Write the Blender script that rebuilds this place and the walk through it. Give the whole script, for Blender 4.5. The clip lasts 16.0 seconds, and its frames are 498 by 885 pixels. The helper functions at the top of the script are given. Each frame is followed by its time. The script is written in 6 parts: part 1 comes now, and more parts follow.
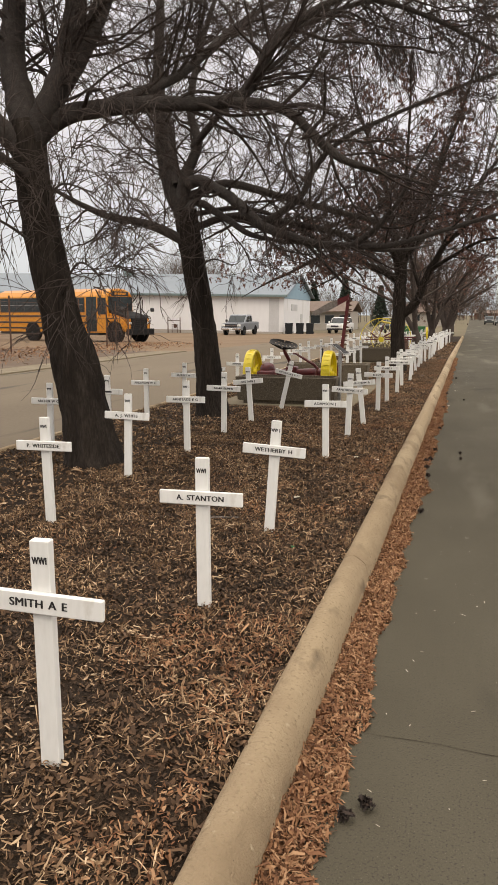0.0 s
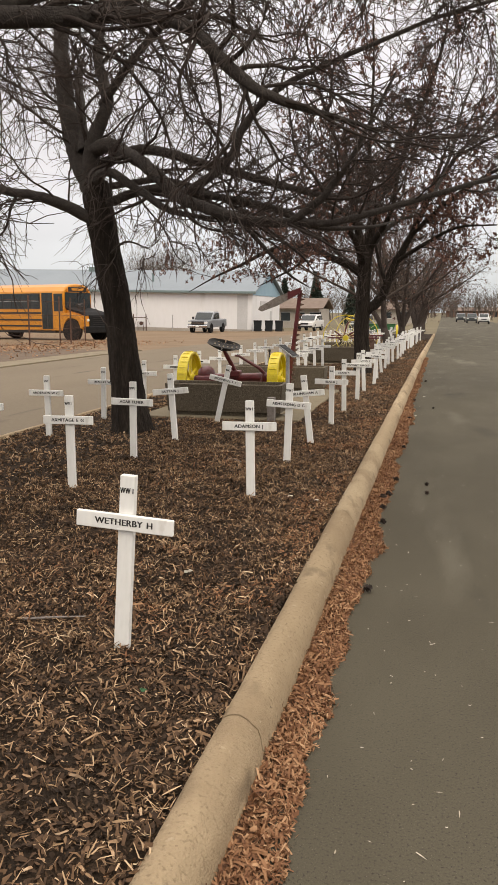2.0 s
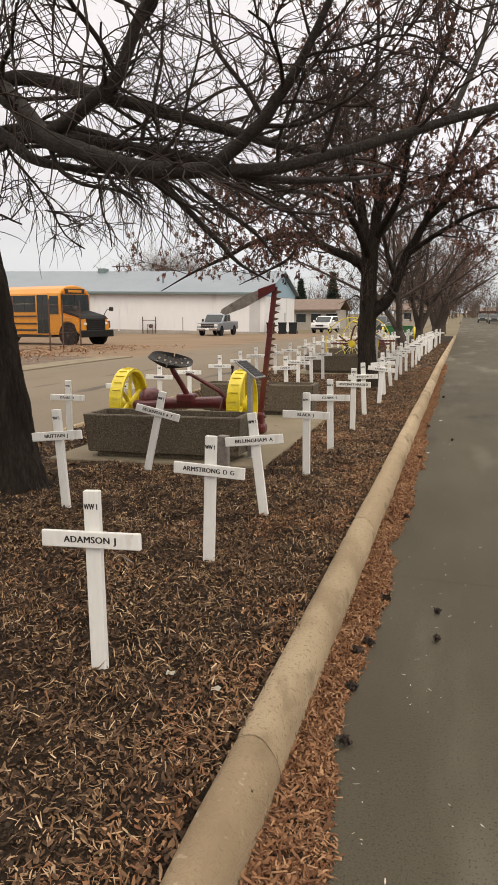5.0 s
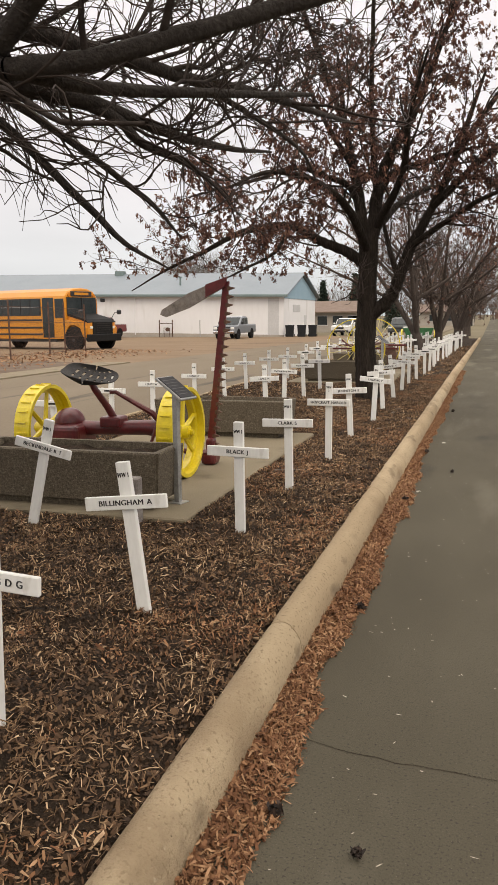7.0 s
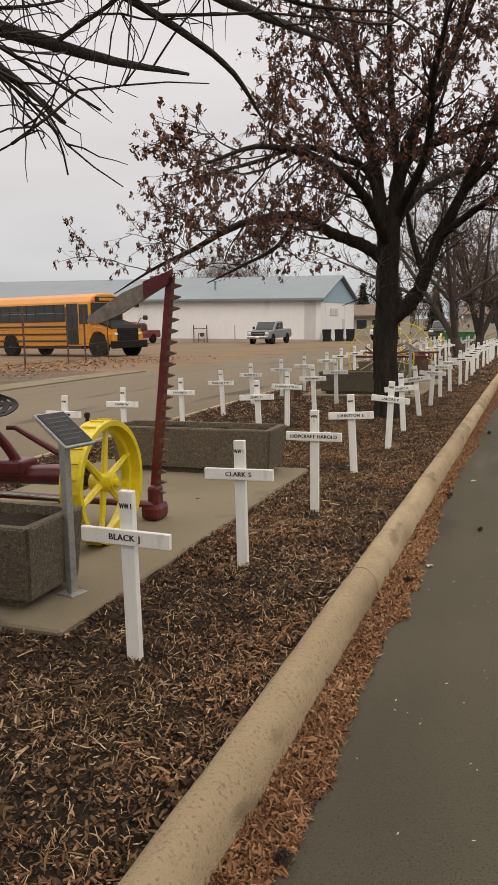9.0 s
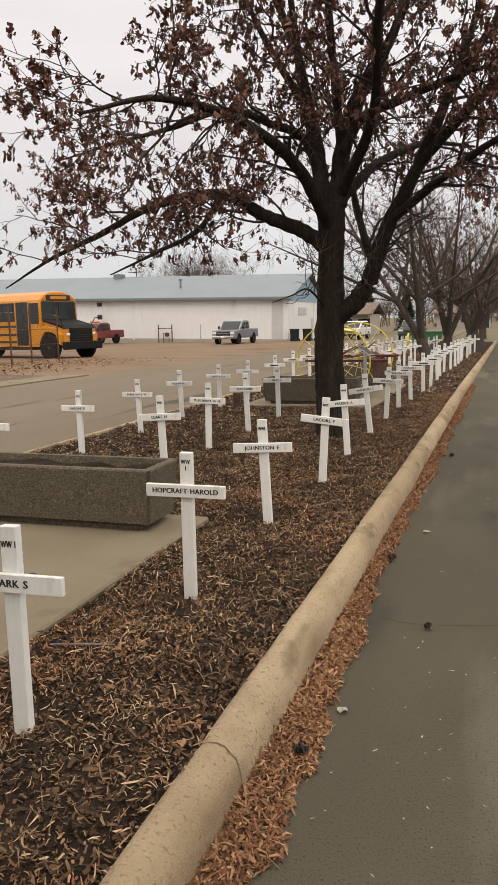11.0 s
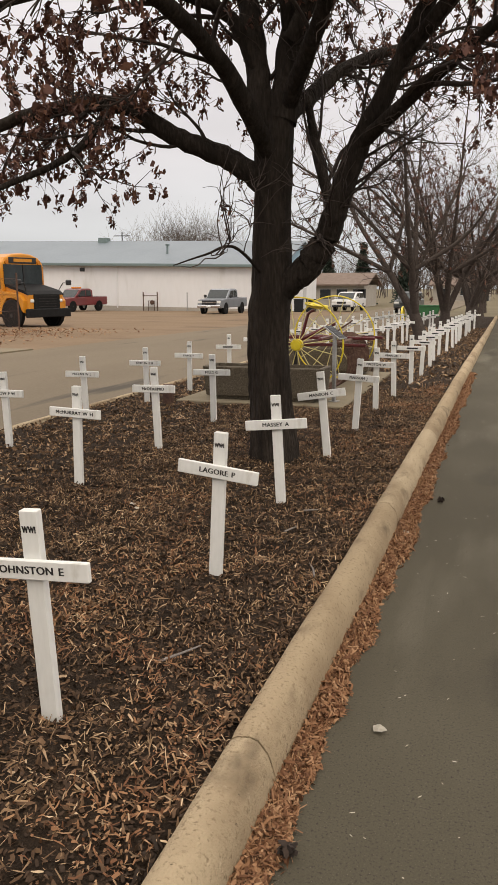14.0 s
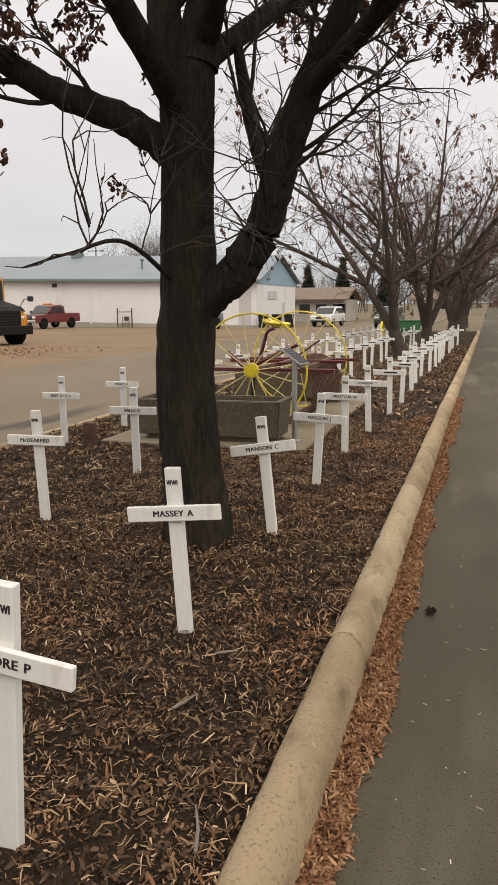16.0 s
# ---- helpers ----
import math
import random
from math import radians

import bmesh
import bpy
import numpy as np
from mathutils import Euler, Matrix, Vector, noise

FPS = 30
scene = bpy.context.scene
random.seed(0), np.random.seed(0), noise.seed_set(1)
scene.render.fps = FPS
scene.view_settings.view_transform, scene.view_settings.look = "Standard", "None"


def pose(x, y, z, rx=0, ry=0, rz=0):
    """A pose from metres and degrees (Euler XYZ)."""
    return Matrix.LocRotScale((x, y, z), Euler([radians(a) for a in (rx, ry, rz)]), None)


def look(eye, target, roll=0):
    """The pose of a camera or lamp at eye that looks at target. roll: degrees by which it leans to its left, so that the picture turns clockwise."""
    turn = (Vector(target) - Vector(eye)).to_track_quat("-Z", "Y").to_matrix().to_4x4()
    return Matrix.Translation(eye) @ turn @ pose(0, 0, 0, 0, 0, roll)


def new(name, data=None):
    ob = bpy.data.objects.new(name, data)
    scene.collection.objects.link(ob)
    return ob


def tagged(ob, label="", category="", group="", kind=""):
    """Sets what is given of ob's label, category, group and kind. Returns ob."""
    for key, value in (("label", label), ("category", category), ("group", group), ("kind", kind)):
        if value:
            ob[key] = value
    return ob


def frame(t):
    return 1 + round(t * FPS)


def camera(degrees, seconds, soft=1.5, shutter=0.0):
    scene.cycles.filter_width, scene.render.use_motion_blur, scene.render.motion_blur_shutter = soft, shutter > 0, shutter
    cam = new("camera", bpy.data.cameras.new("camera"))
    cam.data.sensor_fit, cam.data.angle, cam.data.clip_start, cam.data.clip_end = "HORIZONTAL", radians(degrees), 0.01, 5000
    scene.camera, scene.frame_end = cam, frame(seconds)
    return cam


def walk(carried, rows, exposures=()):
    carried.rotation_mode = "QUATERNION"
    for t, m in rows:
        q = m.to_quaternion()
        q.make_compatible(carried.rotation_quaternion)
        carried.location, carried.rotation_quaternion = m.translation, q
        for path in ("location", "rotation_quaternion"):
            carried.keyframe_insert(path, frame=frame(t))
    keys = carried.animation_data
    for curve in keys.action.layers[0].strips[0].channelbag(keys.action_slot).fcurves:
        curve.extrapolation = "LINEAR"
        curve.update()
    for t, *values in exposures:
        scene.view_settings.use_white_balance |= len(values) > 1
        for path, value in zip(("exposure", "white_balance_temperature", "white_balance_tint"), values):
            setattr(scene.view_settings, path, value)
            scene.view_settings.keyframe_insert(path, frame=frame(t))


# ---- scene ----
cam = camera(34.9, 16.0)
METRES, EYE, TILT, LEAN, TURN = 16.5, 1.6, -9.2, 0.0, 15.5
ROWS = [
    (0.0, 0.0, 0.0, 0.0, 0.0, 0.0, 0.0),
    (0.5, 0.0077, 0.0293, 0.0053, -0.58, 0.43, 0.39),
    (1.0, 0.0187, 0.0603, 0.0093, -0.69, 0.39, 0.04),
    (1.5, 0.026, 0.0893, 0.0127, -1.54, -0.2, -0.5),
    (2.0, 0.0351, 0.1191, 0.0176, -1.88, -0.19, 0.26),
    (2.5, 0.044, 0.1484, 0.0231, -1.1, -0.47, -0.25),
    (3.0, 0.0501, 0.1782, 0.0286, -1.14, -0.15, -0.19),
    (5.5, 0.0949, 0.3281, 0.0528, -0.11, -0.02, 0.57),
    (6.0, 0.1082, 0.3565, 0.0576, 0.79, 0.19, -0.08),
    (6.5, 0.1201, 0.384, 0.0607, 1.04, 0.4, -0.29),
    (7.0, 0.1325, 0.4125, 0.0654, 1.5, 0.13, 0.37),
    (7.5, 0.1451, 0.4421, 0.0711, 3.73, -0.0, -0.47),
    (8.0, 0.1523, 0.4717, 0.0756, 4.57, 0.46, 0.24),
    (10.5, 0.1923, 0.6199, 0.0993, 4.35, 0.41, 0.65),
    (11.0, 0.2001, 0.6484, 0.1037, 2.71, 0.39, 0.73),
    (11.5, 0.2073, 0.6754, 0.1103, 2.38, 0.81, -0.31),
    (12.0, 0.2116, 0.708, 0.1159, 1.82, 0.52, -0.76),
    (12.5, 0.2194, 0.7404, 0.1203, 3.0, 0.18, -0.53),
    (13.0, 0.2233, 0.7712, 0.1237, 3.27, -0.59, -0.7),
    (13.5, 0.2315, 0.8029, 0.1282, 2.54, -2.13, -0.02),
    (14.0, 0.24, 0.8307, 0.1345, 2.41, -1.83, -0.29),
    (14.5, 0.2447, 0.8605, 0.1398, 1.49, -1.05, -0.14),
    (15.0, 0.2527, 0.8924, 0.144, 1.73, -0.7, 0.19),
    (15.5, 0.2561, 0.9202, 0.1483, 1.58, -0.04, 0.15),
    (16.0, 0.2617, 0.9494, 0.1529, 1.19, -0.75, 0.25),
]
walk(cam, [(t, pose(0, 0, EYE, TILT, LEAN, TURN) @ pose(METRES * x, METRES * y, METRES * z, 90 + pitch, roll, yaw)) for t, x, y, z, yaw, pitch, roll in ROWS],
     exposures=[(t, ev, 7900, 10) for t, ev in ((0.0, 0.15), (1.5, 0.2), (3.0, 0.25), (5.5, 0.2), (6.0, 0.24), (7.0, 0.24), (7.5, 0.14), (8.0, -0.1), (10.5, 0.02), (11.0, 0.07), (12.0, 0.06), (12.5, 0.11), (13.0, 0.06), (13.5, 0.03), (16.0, 0.04))])

# ---- world and light: overcast afternoon ----
world = bpy.data.worlds.new("overcast_sky")
scene.world = world
world.use_nodes = True
wn, wl = world.node_tree.nodes, world.node_tree.links
wn.clear()
w_out = wn.new("ShaderNodeOutputWorld")
w_bg = wn.new("ShaderNodeBackground")
w_sky = wn.new("ShaderNodeTexSky")
w_sky.sky_type, w_sky.sun_disc = 'NISHITA', False
w_sky.sun_elevation, w_sky.sun_rotation = radians(38), radians(215)
w_scale = wn.new("ShaderNodeMixRGB")
w_scale.blend_type, w_scale.inputs[0].default_value = 'MULTIPLY', 1.0
w_scale.inputs[2].default_value = (0.1, 0.1, 0.1, 1)
w_tc = wn.new("ShaderNodeTexCoord")
w_sep = wn.new("ShaderNodeSeparateXYZ")
w_ramp = wn.new("ShaderNodeValToRGB")
w_ramp.color_ramp.elements[0].position, w_ramp.color_ramp.elements[0].color = 0.0, (0.52, 0.61, 0.75, 1)
w_ramp.color_ramp.elements[1].position, w_ramp.color_ramp.elements[1].color = 1.0, (2.5, 2.54, 2.74, 1)
e = w_ramp.color_ramp.elements.new(0.07)
e.color = (0.68, 0.75, 0.90, 1)
e = w_ramp.color_ramp.elements.new(0.16)
e.color = (0.765, 0.80, 0.945, 1)
e = w_ramp.color_ramp.elements.new(0.4)
e.color = (0.89, 0.92, 1.07, 1)
w_noise = wn.new("ShaderNodeTexNoise")
w_noise.inputs["Scale"].default_value, w_noise.inputs["Detail"].default_value = 2.2, 5
w_map = wn.new("ShaderNodeMapping")
w_map.inputs["Scale"].default_value = (1, 1, 4)
w_cl = wn.new("ShaderNodeMapRange")
w_cl.inputs["From Min"].default_value, w_cl.inputs["From Max"].default_value = 0.3, 0.7
w_cl.inputs["To Min"].default_value, w_cl.inputs["To Max"].default_value = 0.9, 1.08
w_mul = wn.new("ShaderNodeMixRGB")
w_mul.blend_type, w_mul.inputs[0].default_value = 'MULTIPLY', 1.0
w_mix = wn.new("ShaderNodeMixRGB")
w_mix.inputs[0].default_value = 0.88
wl.new(w_tc.outputs["Generated"], w_sep.inputs[0])
wl.new(w_sep.outputs[2], w_ramp.inputs[0])
wl.new(w_tc.outputs["Generated"], w_map.inputs[0])
wl.new(w_map.outputs[0], w_noise.inputs["Vector"])
wl.new(w_noise.outputs[0], w_cl.inputs[0])
wl.new(w_ramp.outputs[0], w_mul.inputs[1])
wl.new(w_cl.outputs[0], w_mul.inputs[2])
wl.new(w_sky.outputs[0], w_scale.inputs[1])
wl.new(w_scale.outputs[0], w_mix.inputs[1])
wl.new(w_mul.outputs[0], w_mix.inputs[2])
wl.new(w_mix.outputs[0], w_bg.inputs[0])
w_bg.inputs[1].default_value = 1.0
wl.new(w_bg.outputs[0], w_out.inputs[0])

sun_lamp = bpy.data.lights.new("sun", 'SUN')
sun_lamp.energy, sun_lamp.angle, sun_lamp.color = 0.9, radians(30), (1.0, 0.95, 0.88)
sun = new("sun", sun_lamp)
sun.matrix_world = look((0, 0, 30), (-10, 12, 18))


# ---- materials ----
def mat(name, colours, rough=0.8, scale=6.0, fine=60.0, bump=0.0, metal=0.0, spread=0.5, per=None, coord="Object", stretch=(1, 1, 1), bump_scale=None, spec=0.5, coat=0.0, depth=0.01):
    """A surface whose colour wanders through the given colours at two scales; per: 'island' or 'object' adds a random shift."""
    m = bpy.data.materials.new(name)
    m.use_nodes = True
    n, l = m.node_tree.nodes, m.node_tree.links
    b = n["Principled BSDF"]
    b.inputs["Roughness"].default_value, b.inputs["Metallic"].default_value = rough, metal
    b.inputs["Specular IOR Level"].default_value, b.inputs["Coat Weight"].default_value = spec, coat
    tc = n.new("ShaderNodeTexCoord")
    mp = n.new("ShaderNodeMapping")
    mp.inputs["Scale"].default_value = stretch
    l.new(tc.outputs[coord], mp.inputs[0])
    n1, n2 = n.new("ShaderNodeTexNoise"), n.new("ShaderNodeTexNoise")
    for q, s, d in ((n1, scale, 5), (n2, fine, 3)):
        q.inputs["Scale"].default_value, q.inputs["Detail"].default_value = s, d
        l.new(mp.outputs[0], q.inputs["Vector"])
    mixv = n.new("ShaderNodeMath")
    mixv.operation = 'MULTIPLY_ADD'
    mixv.inputs[1].default_value = 0.45
    sub = n.new("ShaderNodeMath")
    sub.operation = 'MULTIPLY_ADD'
    sub.inputs[1].default_value, sub.inputs[2].default_value = 0.55, 0.0
    l.new(n1.outputs[0], sub.inputs[0])
    l.new(n2.outputs[0], mixv.inputs[0])
    l.new(sub.outputs[0], mixv.inputs[2])
    value = mixv.outputs[0]
    ran = n.new("ShaderNodeMapRange")
    ran.inputs["From Min"].default_value, ran.inputs["From Max"].default_value = 0.5 - 0.36 * spread, 0.5 + 0.36 * spread
    l.new(value, ran.inputs[0])
    value = ran.outputs[0]
    if per:
        src = n.new("ShaderNodeNewGeometry").outputs["Random Per Island"] if per == 'island' else n.new("ShaderNodeObjectInfo").outputs["Random"]
        add = n.new("ShaderNodeMath")
        add.operation = 'MULTIPLY_ADD'
        add.inputs[1].default_value = 0.68
        half = n.new("ShaderNodeMath")
        half.operation = 'MULTIPLY'
        half.inputs[1].default_value = 0.36
        l.new(value, half.inputs[0])
        l.new(src, add.inputs[0])
        l.new(half.outputs[0], add.inputs[2])
        value = add.outputs[0]
    ramp = n.new("ShaderNodeValToRGB")
    els = ramp.color_ramp.elements
    els[0].color = (*colours[0], 1)
    els[1].color = (*colours[-1], 1)
    for i, c in enumerate(colours[1:-1], 1):
        els.new(i / (len(colours) - 1)).color = (*c, 1)
    l.new(value, ramp.inputs[0])
    l.new(ramp.outputs[0], b.inputs["Base Color"])
    if bump:
        bp = n.new("ShaderNodeBump")
        bp.inputs["Strength"].default_value, bp.inputs["Distance"].default_value = bump, depth
        n3 = n.new("ShaderNodeTexNoise")
        n3.inputs["Scale"].default_value, n3.inputs["Detail"].default_value = bump_scale or fine, 4
        l.new(mp.outputs[0], n3.inputs["Vector"])
        l.new(n3.outputs[0], bp.inputs["Height"])
        l.new(bp.outputs[0], b.inputs["Normal"])
    return m


M_ASPHALT = mat("asphalt", [(0.050, 0.0435, 0.0305), (0.077, 0.068, 0.048), (0.107, 0.096, 0.070)], 0.85, 1.6, 240, 0.5, spread=0.9, bump_scale=300, depth=0.005, stretch=(1, 0.45, 1), spec=0.15)
M_ROAD2 = mat("dusty_asphalt", [(0.120, 0.095, 0.066), (0.163, 0.132, 0.095), (0.198, 0.162, 0.119)], 0.9, 0.5, 30, 0.3, spread=0.9, stretch=(1, 0.3, 1), spec=0.15)
M_LOT = mat("dirt_lot", [(0.129, 0.086, 0.051), (0.189, 0.131, 0.084), (0.244, 0.180, 0.123)], 0.95, 0.25, 6, 0.3, spread=0.9, stretch=(1, 1.6, 1), spec=0.15)
M_DIRT = mat("leafy_dirt", [(0.085, 0.06, 0.042), (0.13, 0.095, 0.07), (0.17, 0.14, 0.11)], 0.95, 1.2, 14, 0.5, spread=0.9, spec=0.15)
M_GRASS = mat("dry_grass", [(0.10, 0.085, 0.05), (0.15, 0.125, 0.08), (0.19, 0.165, 0.11)], 0.95, 0.2, 8, 0.4, spread=0.9, spec=0.15)
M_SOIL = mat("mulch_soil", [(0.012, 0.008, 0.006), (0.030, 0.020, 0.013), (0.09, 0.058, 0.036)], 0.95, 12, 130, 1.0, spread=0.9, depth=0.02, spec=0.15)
M_CHIP = mat("mulch_chips", [(0.0158, 0.0108, 0.0070), (0.0484, 0.0288, 0.0176), (0.1089, 0.0636, 0.0353), (0.1959, 0.1187, 0.0670), (0.3387, 0.2205, 0.1329), (0.7039, 0.5416, 0.3693)], 0.9, 2.2, 40, 0.0, per="island", spread=0.8, spec=0.15)
M_CHIP_DARK = mat("dark_bark_chips", [(0.0160, 0.0101, 0.0064), (0.0365, 0.0221, 0.0138), (0.0683, 0.0395, 0.0230), (0.1273, 0.0736, 0.0414), (0.2537, 0.1519, 0.0865)], 0.85, 2.2, 40, 0.0, per="island", spread=0.8, spec=0.25)
M_SHRED = mat("pale_bark_shreds", [(0.087, 0.052, 0.029), (0.175, 0.110, 0.062), (0.293, 0.190, 0.111), (0.453, 0.317, 0.196), (0.673, 0.517, 0.349)], 0.9, 2.2, 40, 0.0, per="island", spread=0.8, spec=0.15)
M_LEAF = mat("dry_leaf_litter", [(0.07, 0.03, 0.018), (0.16, 0.075, 0.04), (0.27, 0.14, 0.074), (0.47, 0.30, 0.175)], 0.85, 1.5, 40, 0.0, per="island", spread=0.9, spec=0.15)
M_CONC = mat("kerb_concrete", [(0.22, 0.16, 0.098), (0.34, 0.258, 0.165), (0.41, 0.322, 0.212), (0.49, 0.395, 0.272)], 0.9, 3.0, 70, 1.0, spread=0.95, per="object", bump_scale=130, depth=0.008, spec=0.15)


def stain(m, colour, scale, low, high, stretch=(1, 1, 1), detail=6):
    """Lays blotches of another colour over a material, where a noise is high."""
    n, l = m.node_tree.nodes, m.node_tree.links
    b = n["Principled BSDF"]
    was = b.inputs["Base Color"].links[0].from_socket
    tc, mp, nz, rg, mx = n.new("ShaderNodeTexCoord"), n.new("ShaderNodeMapping"), n.new("ShaderNodeTexNoise"), n.new("ShaderNodeMapRange"), n.new("ShaderNodeMixRGB")
    mp.inputs["Scale"].default_value = stretch
    nz.inputs["Scale"].default_value, nz.inputs["Detail"].default_value = scale, detail
    rg.inputs["From Min"].default_value, rg.inputs["From Max"].default_value = low, high
    mx.inputs[2].default_value = (*colour, 1)
    l.new(tc.outputs["Object"], mp.inputs[0])
    l.new(mp.outputs[0], nz.inputs["Vector"])
    l.new(nz.outputs[0], rg.inputs[0])
    l.new(rg.outputs[0], mx.inputs[0])
    l.new(was, mx.inputs[1])
    l.new(mx.outputs[0], b.inputs["Base Color"])


stain(M_CONC, (0.13, 0.096, 0.064), 6, 0.57, 0.74, (1, 0.5, 1), 9)
stain(M_CONC, (0.215, 0.16, 0.10), 60, 0.55, 0.70)
stain(M_CONC, (0.24, 0.175, 0.11), 2.3, 0.50, 0.70, (1, 0.6, 1), 8)
stain(M_CONC, (0.05, 0.035, 0.022), 42, 0.70, 0.76)
stain(M_CONC, (0.47, 0.39, 0.28), 23, 0.66, 0.82)
stain(M_ASPHALT, (0.15, 0.136, 0.104), 0.8, 0.55, 0.72, (1.4, 0.25, 1))
stain(M_ASPHALT, (0.035, 0.031, 0.025), 1.1, 0.60, 0.75, (1, 0.4, 1))
stain(M_ASPHALT, (0.038, 0.033, 0.026), 110, 0.56, 0.70, (1, 1, 1), 3)
stain(M_ASPHALT, (0.19, 0.175, 0.14), 210, 0.63, 0.76)
M_SLAB = mat("slab_concrete", [(0.143, 0.116, 0.078), (0.202, 0.169, 0.117), (0.252, 0.213, 0.152)], 0.9, 1.5, 90, 0.3, spread=0.8, spec=0.15)
M_PAINT = mat("white_paint", [(0.658, 0.658, 0.632), (0.733, 0.733, 0.707), (0.771, 0.771, 0.744)], 0.45, 7, 55, 0.12, spread=0.6, stretch=(1, 1, 0.25), depth=0.003)
M_INK = mat("black_lettering", [(0.012, 0.012, 0.013), (0.02, 0.02, 0.021)], 0.5)
M_BARK1 = mat("dark_bark", [(0.010, 0.008, 0.0065), (0.027, 0.021, 0.017), (0.066, 0.054, 0.045)], 0.95, 10, 60, 1.0, spread=0.8, stretch=(1, 1, 0.2), bump_scale=30, depth=0.05, spec=0.15)
M_BARK2 = mat("smooth_grey_bark", [(0.020, 0.015, 0.013), (0.042, 0.033, 0.029), (0.075, 0.06, 0.054)], 0.9, 20, 80, 0.4, spread=0.9, spec=0.15)
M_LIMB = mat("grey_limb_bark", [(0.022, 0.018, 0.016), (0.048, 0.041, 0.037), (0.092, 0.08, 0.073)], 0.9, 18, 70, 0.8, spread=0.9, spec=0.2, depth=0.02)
M_TWIG = mat("twig_bark", [(0.042, 0.032, 0.028), (0.085, 0.067, 0.06)], 0.9, 4, 20, spec=0.15)
# bark and twigs of the far trees: distance haze is put into the paler colour
M_BARKFAR = mat("hazed_far_bark", [(0.036, 0.028, 0.024), (0.066, 0.052, 0.045), (0.105, 0.086, 0.076)], 0.9, 14, 60, 0.5, spread=0.9, spec=0.15)
M_TWIGFAR = mat("hazed_far_twigs", [(0.085, 0.062, 0.052), (0.15, 0.112, 0.094)], 0.9, 3, 20, spec=0.15)
M_DEAD = mat("withered_leaves", [(0.055, 0.029, 0.026), (0.10, 0.052, 0.044), (0.155, 0.08, 0.062), (0.25, 0.128, 0.08)], 0.85, 0.7, 30, 0.0, per="island", spread=0.9, spec=0.15)
M_AGG = mat("exposed_aggregate", [(0.022, 0.016, 0.010), (0.075, 0.058, 0.038), (0.13, 0.105, 0.072), (0.27, 0.235, 0.18)], 0.85, 45, 90, 1.0, spread=0.8, bump_scale=80, depth=0.012)
M_YEL = mat("yellow_enamel", [(0.50, 0.38, 0.015), (0.68, 0.53, 0.025), (0.74, 0.60, 0.05)], 0.4, 7, 40, 0.1, spread=0.7, coat=0.2)
M_RED = mat("dark_red_enamel", [(0.0403, 0.0060, 0.0070), (0.0978, 0.0100, 0.0120), (0.1610, 0.0180, 0.0200)], 0.38, 7, 40, 0.1, spread=0.8, coat=0.2)
M_IRON = mat("dark_iron", [(0.008, 0.0075, 0.0075), (0.018, 0.016, 0.015), (0.035, 0.03, 0.027)], 0.6, 10, 50, 0.3, spec=0.3)
M_RUST = mat("rusty_iron", [(0.045, 0.022, 0.016), (0.09, 0.045, 0.03), (0.15, 0.09, 0.06)], 0.85, 10, 50, 0.5)
M_STEEL = mat("galvanised_steel", [(0.28, 0.28, 0.27), (0.40, 0.40, 0.39), (0.48, 0.48, 0.47)], 0.45, 10, 60, 0.1, metal=0.7)
M_WOODG = mat("weathered_board", [(0.10, 0.085, 0.075), (0.19, 0.165, 0.15), (0.26, 0.235, 0.21)], 0.85, 4, 40, 0.3, stretch=(6, 1, 6))
M_PLATE = mat("dark_plaque", [(0.015, 0.015, 0.017), (0.04, 0.04, 0.043)], 0.45, 3, 30, spec=0.2)
M_BUSY = mat("bus_yellow", [(0.4960, 0.1824, 0.0096), (0.5760, 0.2204, 0.0128), (0.6080, 0.2432, 0.0160)], 0.4, 1.0, 20, spread=0.7, coat=0.3)
M_BLACK = mat("black_rubber", [(0.006, 0.006, 0.0065), (0.015, 0.015, 0.015)], 0.75, 8, 60, spec=0.2)
M_TRIM = mat("black_trim", [(0.012, 0.012, 0.013), (0.02, 0.02, 0.022)], 0.4, 4, 30)
M_GLASS = mat("tinted_glass", [(0.015, 0.02, 0.022), (0.03, 0.038, 0.04)], 0.08, 2, 10, spec=0.35)
M_CHROME = mat("chrome", [(0.55, 0.55, 0.56), (0.65, 0.65, 0.66)], 0.2, 4, 30, metal=1.0)
M_SILVER = mat("silver_paint", [(0.195, 0.213, 0.234), (0.240, 0.258, 0.281)], 0.3, 2, 20, metal=0.2, coat=0.5)
M_REDCAR = mat("red_car_paint", [(0.1140, 0.0066, 0.0088), (0.1500, 0.0099, 0.0121)], 0.35, 2, 20, coat=0.5)
M_WHITECAR = mat("white_car_paint", [(0.68, 0.68, 0.67), (0.75, 0.75, 0.74)], 0.3, 2, 20, coat=0.5)
M_DARKCAR = mat("dark_car_paint", [(0.035, 0.045, 0.042), (0.055, 0.065, 0.062)], 0.35, 2, 20, coat=0.5)
M_GREEN = mat("green_enamel", [(0.02, 0.10, 0.035), (0.03, 0.15, 0.05)], 0.45, 5, 30)
M_LENS = mat("lamp_lens", [(0.65, 0.65, 0.62), (0.75, 0.75, 0.72)], 0.15, 4, 20)
M_AMBER = mat("amber_lens", [(0.5, 0.16, 0.01), (0.6, 0.2, 0.02)], 0.2, 4, 20)
M_WALL = mat("white_metal_siding", [(0.6600, 0.6583, 0.6592), (0.7200, 0.7186, 0.7210), (0.7600, 0.7588, 0.7673)], 0.6, 0.3, 3, 0.1, spread=0.8, stretch=(1, 1, 0.3))
